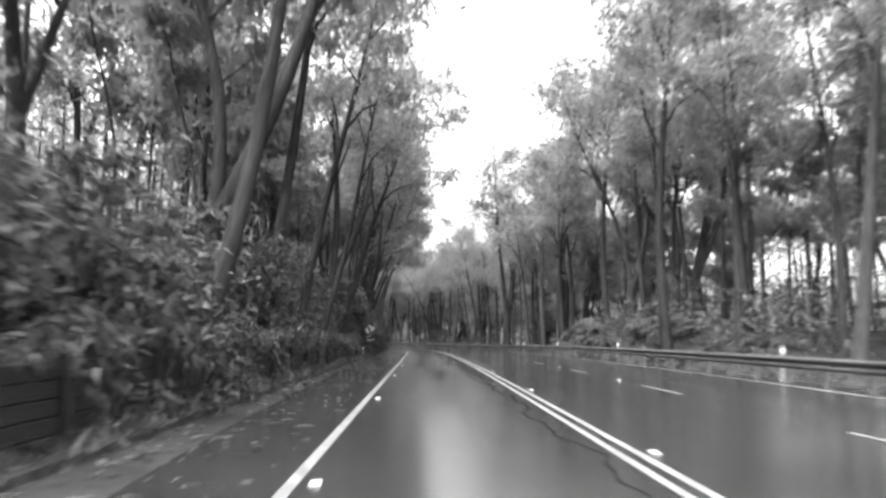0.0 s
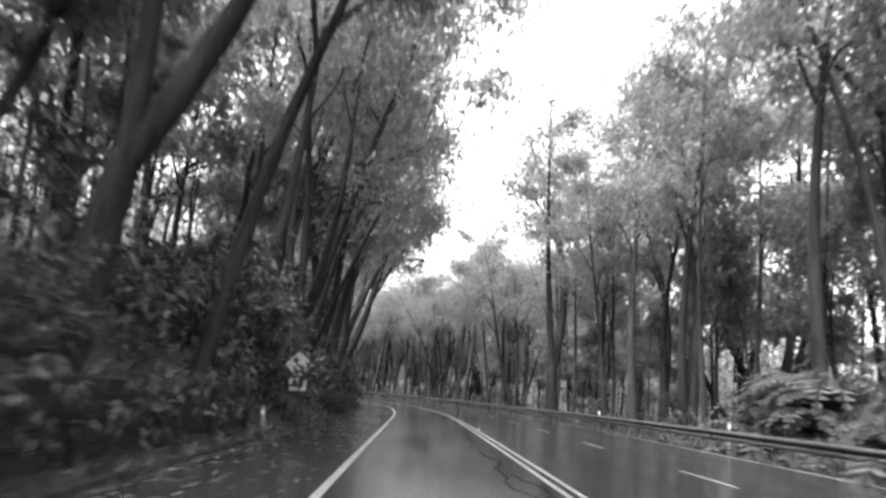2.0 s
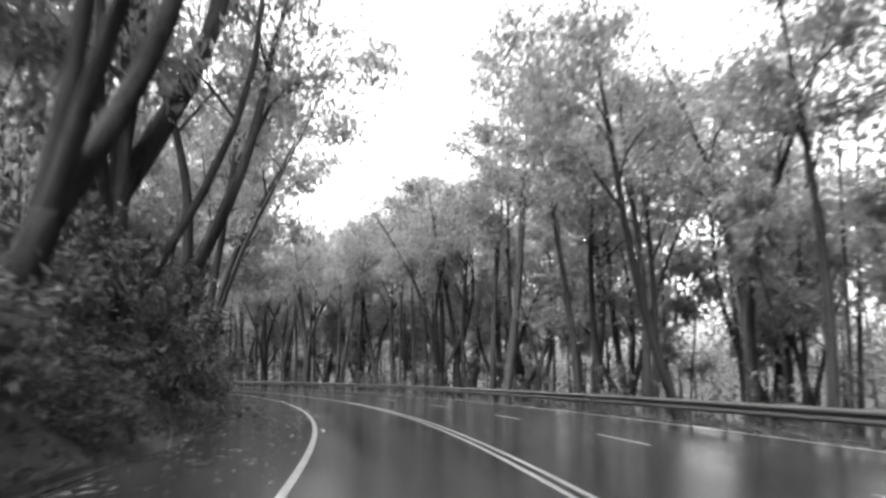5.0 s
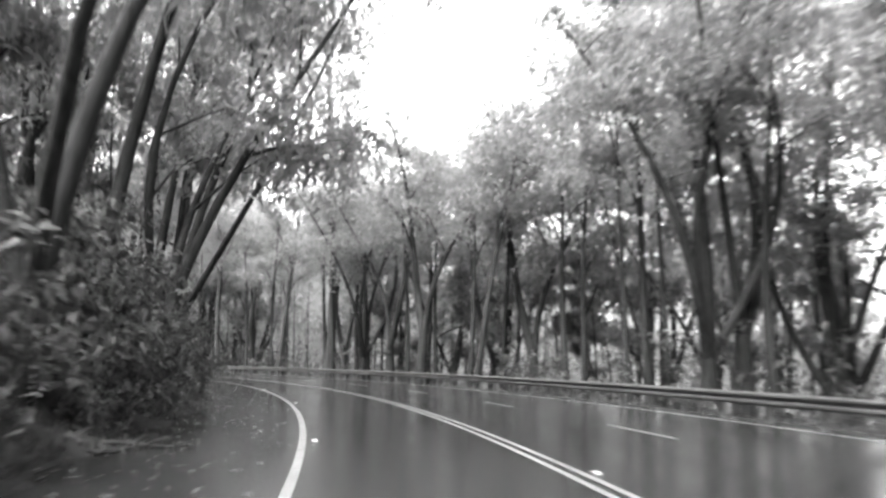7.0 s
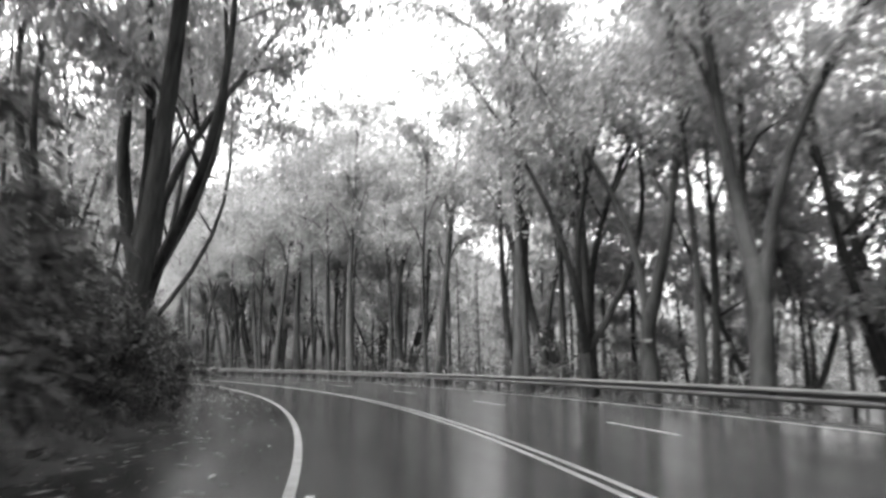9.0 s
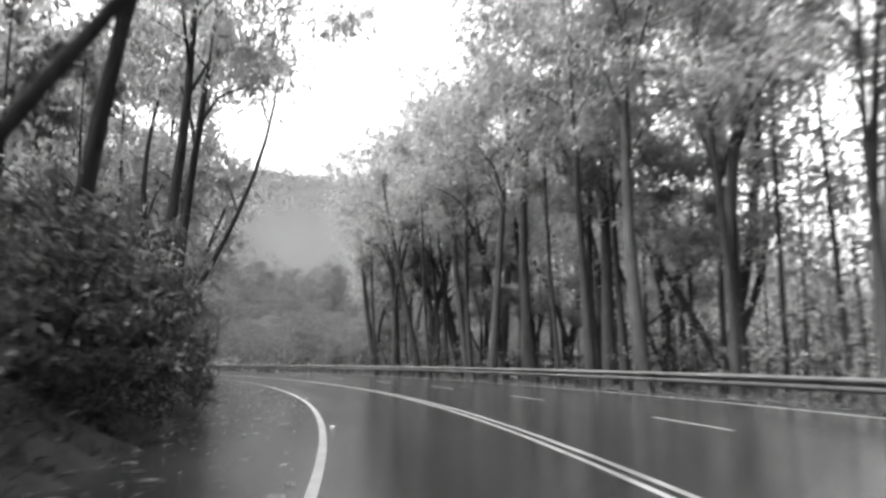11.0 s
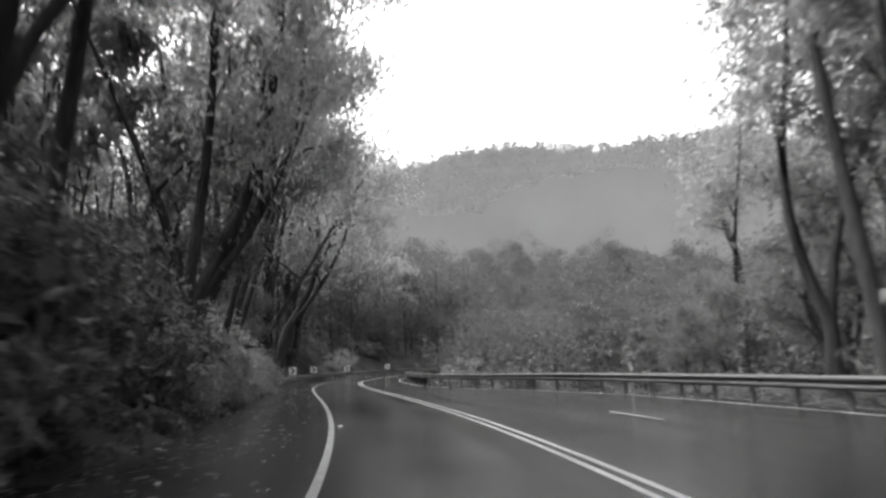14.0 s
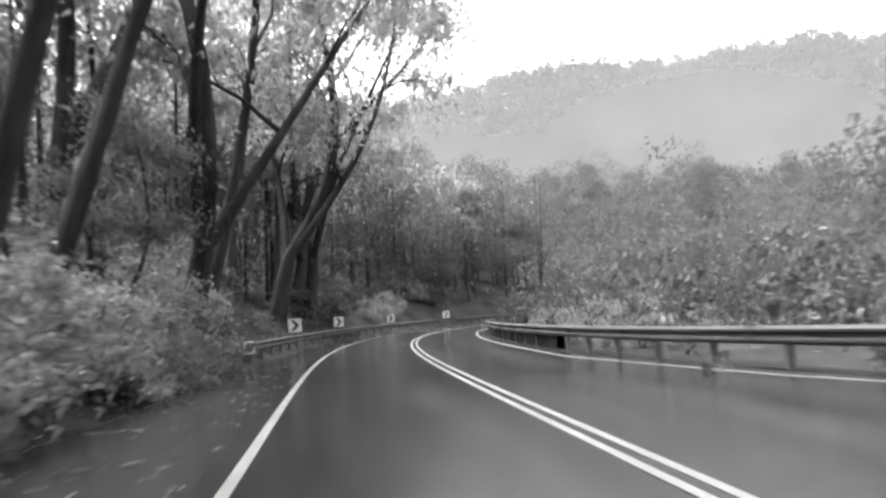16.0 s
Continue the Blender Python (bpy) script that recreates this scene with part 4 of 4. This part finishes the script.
def fern(seed, reach, fronds, label):
    """Arching fronds with paired leaflets."""
    rng = np.random.default_rng(seed)
    root = tagged(new("fern"), label, "fern", "ferns")
    root["placed"] = 0
    for k in range(fronds):
        a = 2 * math.pi * k / fronds + rng.random() * 0.5
        L, up = reach * (0.7 + 0.5 * rng.random()), 0.5 + 0.5 * rng.random()
        d, sd = np.array((math.cos(a), math.sin(a), 0)), np.array((-math.sin(a), math.cos(a), 0))
        n = 13
        v, f = [], []
        for i in range(n + 1):
            u = i / n
            v.append(d * L * u + np.array((0, 0, 0.1 + up * L * (1.5 * u - 1.65 * u * u))))
        for i in range(n):
            u = (i + 0.5) / n
            w = L * 0.24 * math.sin(math.pi * min(1, 0.12 + u * 0.95)) ** 0.7
            for sg in (-1, 1):
                v.append((v[i] + v[i + 1]) / 2 + sd * sg * w + d * L * 0.06 - np.array((0, 0, 0.25 * w)))
                f.append((i, i + 1, len(v) - 1))
        leaf_mesh("frond", np.array(v), np.array(f), FERN, root)
    return root


FERNS = [fern(61, 1.3, 11, "arching pale fern on the bank"), fern(62, 1.7, 13, "large spreading fern with long fronds")]


def strew(masters, count, s0, s1, o0, o1, lo, hi, seed, lean=0, keep_clear=True):
    g = np.random.default_rng(seed)
    for _ in range(count):
        s = s0 + (s1 - s0) * g.random()
        edge = -gutter_at(s) - 0.2 if o0 is None else None
        o = (edge - 0.5 - 2.6 * g.random() ** 1.4) if o0 is None else o0 + (o1 - o0) * g.random()
        if keep_clear and (30 < s < 60 and -4.6 < o < 0 or s < 54 and -3.5 < o < 0):
            continue
        p = at(s, o)
        plant(masters[int(g.integers(len(masters)))], p.x, p.y, 360 * g.random(), lo + (hi - lo) * g.random(), (lean, 0), turn_at(s))


strew(BUSHES[:3], 96, 5, 234, None, None, 0.65, 1.15, 71, 8)
strew(BUSHES[:3], 34, 165, 240, None, None, 0.55, 0.95, 84, 8)
strew([BUSHES[3]], 44, 236, 267, None, None, 0.75, 1.2, 72, 10)
strew([BUSHES[3]], 10, 268, 280, -5.6, -4.2, 0.5, 0.7, 87, 4)
strew([BUSHES[3]], 14, 238, 276, -7.0, -5.0, 1.1, 1.6, 86, 8)
strew(FERNS, 58, 10, 275, None, None, 0.6, 1.0, 73, 10)
strew(FERNS, 46, 32, 66, 12.3, 16.5, 1.15, 1.8, 74)
strew([BUSHES[1]], 14, 34, 66, 13.5, 18, 0.7, 1.0, 75)
strew([BUSHES[1], BUSHES[0]], 36, 66, 240, 12.4, 15, 0.5, 0.8, 76)
strew([BUSHES[3], BUSHES[1]], 26, 248, 320, 10.2, 16, 0.7, 1.2, 77)
strew([BUSHES[2]], 24, 5, 62, -6.4, -4.3, 1.1, 1.6, 79, 8)
strew([BUSHES[2], BUSHES[0]], 54, 62, 236, -6.0, -4.4, 1.0, 1.5, 80, 10)
strew(BUSHES, 20, 276, 330, -7, -3.8, 0.8, 1.3, 78)
strew([BUSHES[1], BUSHES[0]], 34, 6, 51, -4.6, -3.4, 0.34, 0.55, 83, 6, False)
for ob in BUSHES + FERNS:
    del ob["placed"]

# ---------------------------------------------------------------- litter on the shoulder and road edge
g = np.random.default_rng(91)
lv, lf = [], []
for i in range(5200):
    s = 2 + 268 * g.random()
    o = -0.15 - (gutter_at(s) + 0.3) * g.random() ** 0.7 if g.random() < 0.8 else 10.5 + 1.6 * g.random()
    p, a, L = at(s, o, 0.0), g.random() * 6.283, 0.05 + 0.12 * g.random() ** 3
    d, q = Vector((math.cos(a), math.sin(a), 0)) * L, Vector((-math.sin(a), math.cos(a), 0)) * L * 0.3
    b = len(lv)
    z = 0.012 if o > -0.3 else -0.012
    lv += [p - d + Vector((0, 0, z)), p + q + Vector((0, 0, z + 0.012)), p + d + Vector((0, 0, z + 0.006)), p - q + Vector((0, 0, z + 0.01))]
    lf.append((b, b + 1, b + 2, b + 3))
LITTER = material("wet_fallen_leaves", 0.02, 0.13, scale=2, rough=0.3, bump=0, island=0.8)
tagged(mesh_object("leaf_litter", lv, lf, LITTER), "scattered wet leaves and bark on the shoulder", "leaf litter", kind="stuff")

# ---------------------------------------------------------------- storm debris on the shoulder
def fallen_branch(seed, s, o, length, thick, spin):
    rng = np.random.default_rng(seed)
    root = tagged(new("fallen_branch"), "broken wet branch lying on the road shoulder", "branch", "fallen branches")
    pts = [Vector((length * (f - 0.5), 0.06 * length * math.sin(4 * f + seed), thick * (1.0 + 0.6 * math.sin(5 * f + seed)))) for f in np.linspace(0, 1, 7)]
    mesh_object("stem", *tube(pts, [thick * (1 - 0.11 * i) for i in range(7)], 7), BARK_PALE, root, smooth=True)
    for k in range(4):
        a = pts[2 + k % 4]
        w = (-1) ** k * (0.5 + 0.5 * rng.random())
        e = a + Vector((math.cos(w), math.sin(w), 0.15 + 0.2 * rng.random())) * length * 0.3
        mesh_object("twig", *tube([a, a.lerp(e, 0.5) + Vector((0, 0, 0.02)), e], [thick * 0.4, thick * 0.3, 0.004], 5), BARK_PALE, root)
    leaf_mesh("foliage", *leaf_tris(rng, [tuple(pts[5]), tuple(pts[6])], [0.25, 0.25], 20, 0.12, 0.04), LEAF_DARK, root)
    p = at(s, o, -0.02)
    root.matrix_basis = Matrix.Translation(p) @ pose(0, 0, 0, 0, 0, turn_at(s) + spin)


def stone(seed, s, o, size):
    rng = np.random.default_rng(seed)
    bm = bmesh.new()
    bmesh.ops.create_icosphere(bm, subdivisions=2, radius=size)
    for v in bm.verts:
        v.co *= 0.8 + 0.35 * rng.random()
        v.co.z *= 0.6
    ob = part("stone", bm, CONCRETE)
    tagged(ob, "rough grey stone washed onto the shoulder", "stone", "washed-down stones")
    ob.location = at(s, o, size * 0.25)


for seed, s, o, length, thick, spin in ((1, 123.1, -2.3, 1.3, 0.045, 5), (2, 122.3, -2.75, 0.9, 0.05, 25), (3, 131.6, -2.6, 0.8, 0.03, 40), (4, 30.5, -1.5, 0.9, 0.03, 60), (5, 17.0, -1.8, 0.7, 0.03, 100), (6, 246.0, -3.0, 1.4, 0.05, 80)):
    fallen_branch(seed, s, o, length, thick, spin)
for seed, s, o, size in ((1, 115.4, -2.1, 0.12), (2, 115.9, -2.35, 0.08), (3, 108.3, -1.8, 0.1), (4, 109.0, -2.4, 0.14), (5, 112.1, -2.5, 0.07), (6, 20.4, -1.9, 0.08), (7, 26.0, -1.75, 0.06), (8, 240.5, -3.1, 0.1), (9, 243.2, -3.0, 0.07)):
    stone(seed, s, o, size)

# ---------------------------------------------------------------- low growth on the bank and under the trees
def cover(name, count, s0, s1, where, length, wide, mat, label, seed):
    """Small tufts of leaves and stalks close to the ground."""
    g = np.random.default_rng(seed)
    s, u = s0 + (s1 - s0) * g.random(count), g.random(count)
    o = where(s, u)
    h, bx, by = np.interp(s, S, HEAD), np.interp(s, S, RX), np.interp(s, S, RY)
    x, y = bx + o * np.cos(h), by + o * np.sin(h)
    base = np.stack([x, y, ground_height(x, y)], 1)
    k = 7
    v, f = leaf_tris(g, base + (0, 0, 0.06), np.full(count, length * 1.3), k, length, wide, -0.6, 0.5)
    tagged(leaf_mesh(name, v, f, mat), label, "undergrowth", kind="stuff")


cover("bank_undergrowth", 13000, 2, 300, lambda s, u: -gutter_at(s) - 0.12 - 5.8 * u ** 1.3, 0.22, 0.06, LEAF_DARK, "low dark weeds and creepers covering the bank", 81)
cover("verge_undergrowth", 5000, 15, 245, lambda s, u: 11.9 + 5 * u, 0.24, 0.05, LEAF_DARK, "rough wet grass behind the guard rail", 82)

# creepers and dead fronds hanging over the timber wall
g = np.random.default_rng(85)
hang = []
for _ in range(300):
    u = g.random() ** 0.35
    hang.append(tuple(at(-2 + 53 * g.random(), WALL_AT + 0.1 + 0.1 * g.random(), 0.1 + 1.25 * u)))
v, f = leaf_tris(g, hang, np.full(len(hang), 0.24), 16, 0.2, 0.06, 1.2, 0.9)
tagged(leaf_mesh("wall_creeper", v, f, LEAF_DARK), "dark creepers hanging over the timber wall", "undergrowth", kind="stuff")

# ---------------------------------------------------------------- valley mist imitated by one see-through grey sheet before the ridge
HAZE = bpy.data.materials.new("valley_haze_sheet")
HAZE.use_nodes = True
mn, ml = HAZE.node_tree.nodes, HAZE.node_tree.links
mn.remove(mn["Principled BSDF"])
co, sep, noi = mn.new("ShaderNodeTexCoord"), mn.new("ShaderNodeSeparateXYZ"), mn.new("ShaderNodeTexNoise")
noi.inputs["Scale"].default_value, noi.inputs["Detail"].default_value = 0.018, 5
ml.new(co.outputs["Object"], noi.inputs[0]), ml.new(co.outputs["Object"], sep.inputs[0])
# haze painted as opacity: densest low down, gone at the top, uneven by noise
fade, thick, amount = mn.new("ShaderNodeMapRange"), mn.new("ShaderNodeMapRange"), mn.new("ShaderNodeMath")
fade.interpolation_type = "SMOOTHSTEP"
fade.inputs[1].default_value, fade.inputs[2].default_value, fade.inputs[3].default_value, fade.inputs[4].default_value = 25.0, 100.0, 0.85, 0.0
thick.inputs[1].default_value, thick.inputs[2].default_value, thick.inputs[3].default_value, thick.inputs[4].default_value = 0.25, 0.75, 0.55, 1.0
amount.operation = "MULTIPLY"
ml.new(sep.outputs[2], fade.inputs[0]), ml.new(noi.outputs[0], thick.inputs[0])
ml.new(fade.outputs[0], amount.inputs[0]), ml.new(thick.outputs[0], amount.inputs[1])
veil, through_haze, clear, mix1, mix2 = mn.new("ShaderNodeBsdfDiffuse"), mn.new("ShaderNodeBsdfTranslucent"), mn.new("ShaderNodeBsdfTransparent"), mn.new("ShaderNodeMixShader"), mn.new("ShaderNodeMixShader")
veil.inputs[0].default_value = through_haze.inputs[0].default_value = (0.25, 0.25, 0.25, 1)
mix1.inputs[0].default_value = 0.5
ml.new(veil.outputs[0], mix1.inputs[1]), ml.new(through_haze.outputs[0], mix1.inputs[2])
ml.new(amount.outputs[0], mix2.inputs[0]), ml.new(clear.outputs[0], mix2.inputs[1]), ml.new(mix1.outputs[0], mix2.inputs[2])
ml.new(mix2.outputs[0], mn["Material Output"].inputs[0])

# upright wavy sheet across the valley, added to veil the ridge like haze
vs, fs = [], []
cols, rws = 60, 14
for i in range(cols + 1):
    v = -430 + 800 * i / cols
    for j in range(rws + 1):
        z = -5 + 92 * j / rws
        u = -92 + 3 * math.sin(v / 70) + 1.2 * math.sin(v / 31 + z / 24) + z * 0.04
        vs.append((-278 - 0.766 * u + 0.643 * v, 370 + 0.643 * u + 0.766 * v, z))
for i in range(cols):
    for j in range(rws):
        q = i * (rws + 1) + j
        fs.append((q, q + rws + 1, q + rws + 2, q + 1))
tagged(mesh_object("haze_sheet", vs, fs, HAZE, smooth=True), "thin see-through sheet standing in for valley haze before the ridge", "mist", kind="stuff")
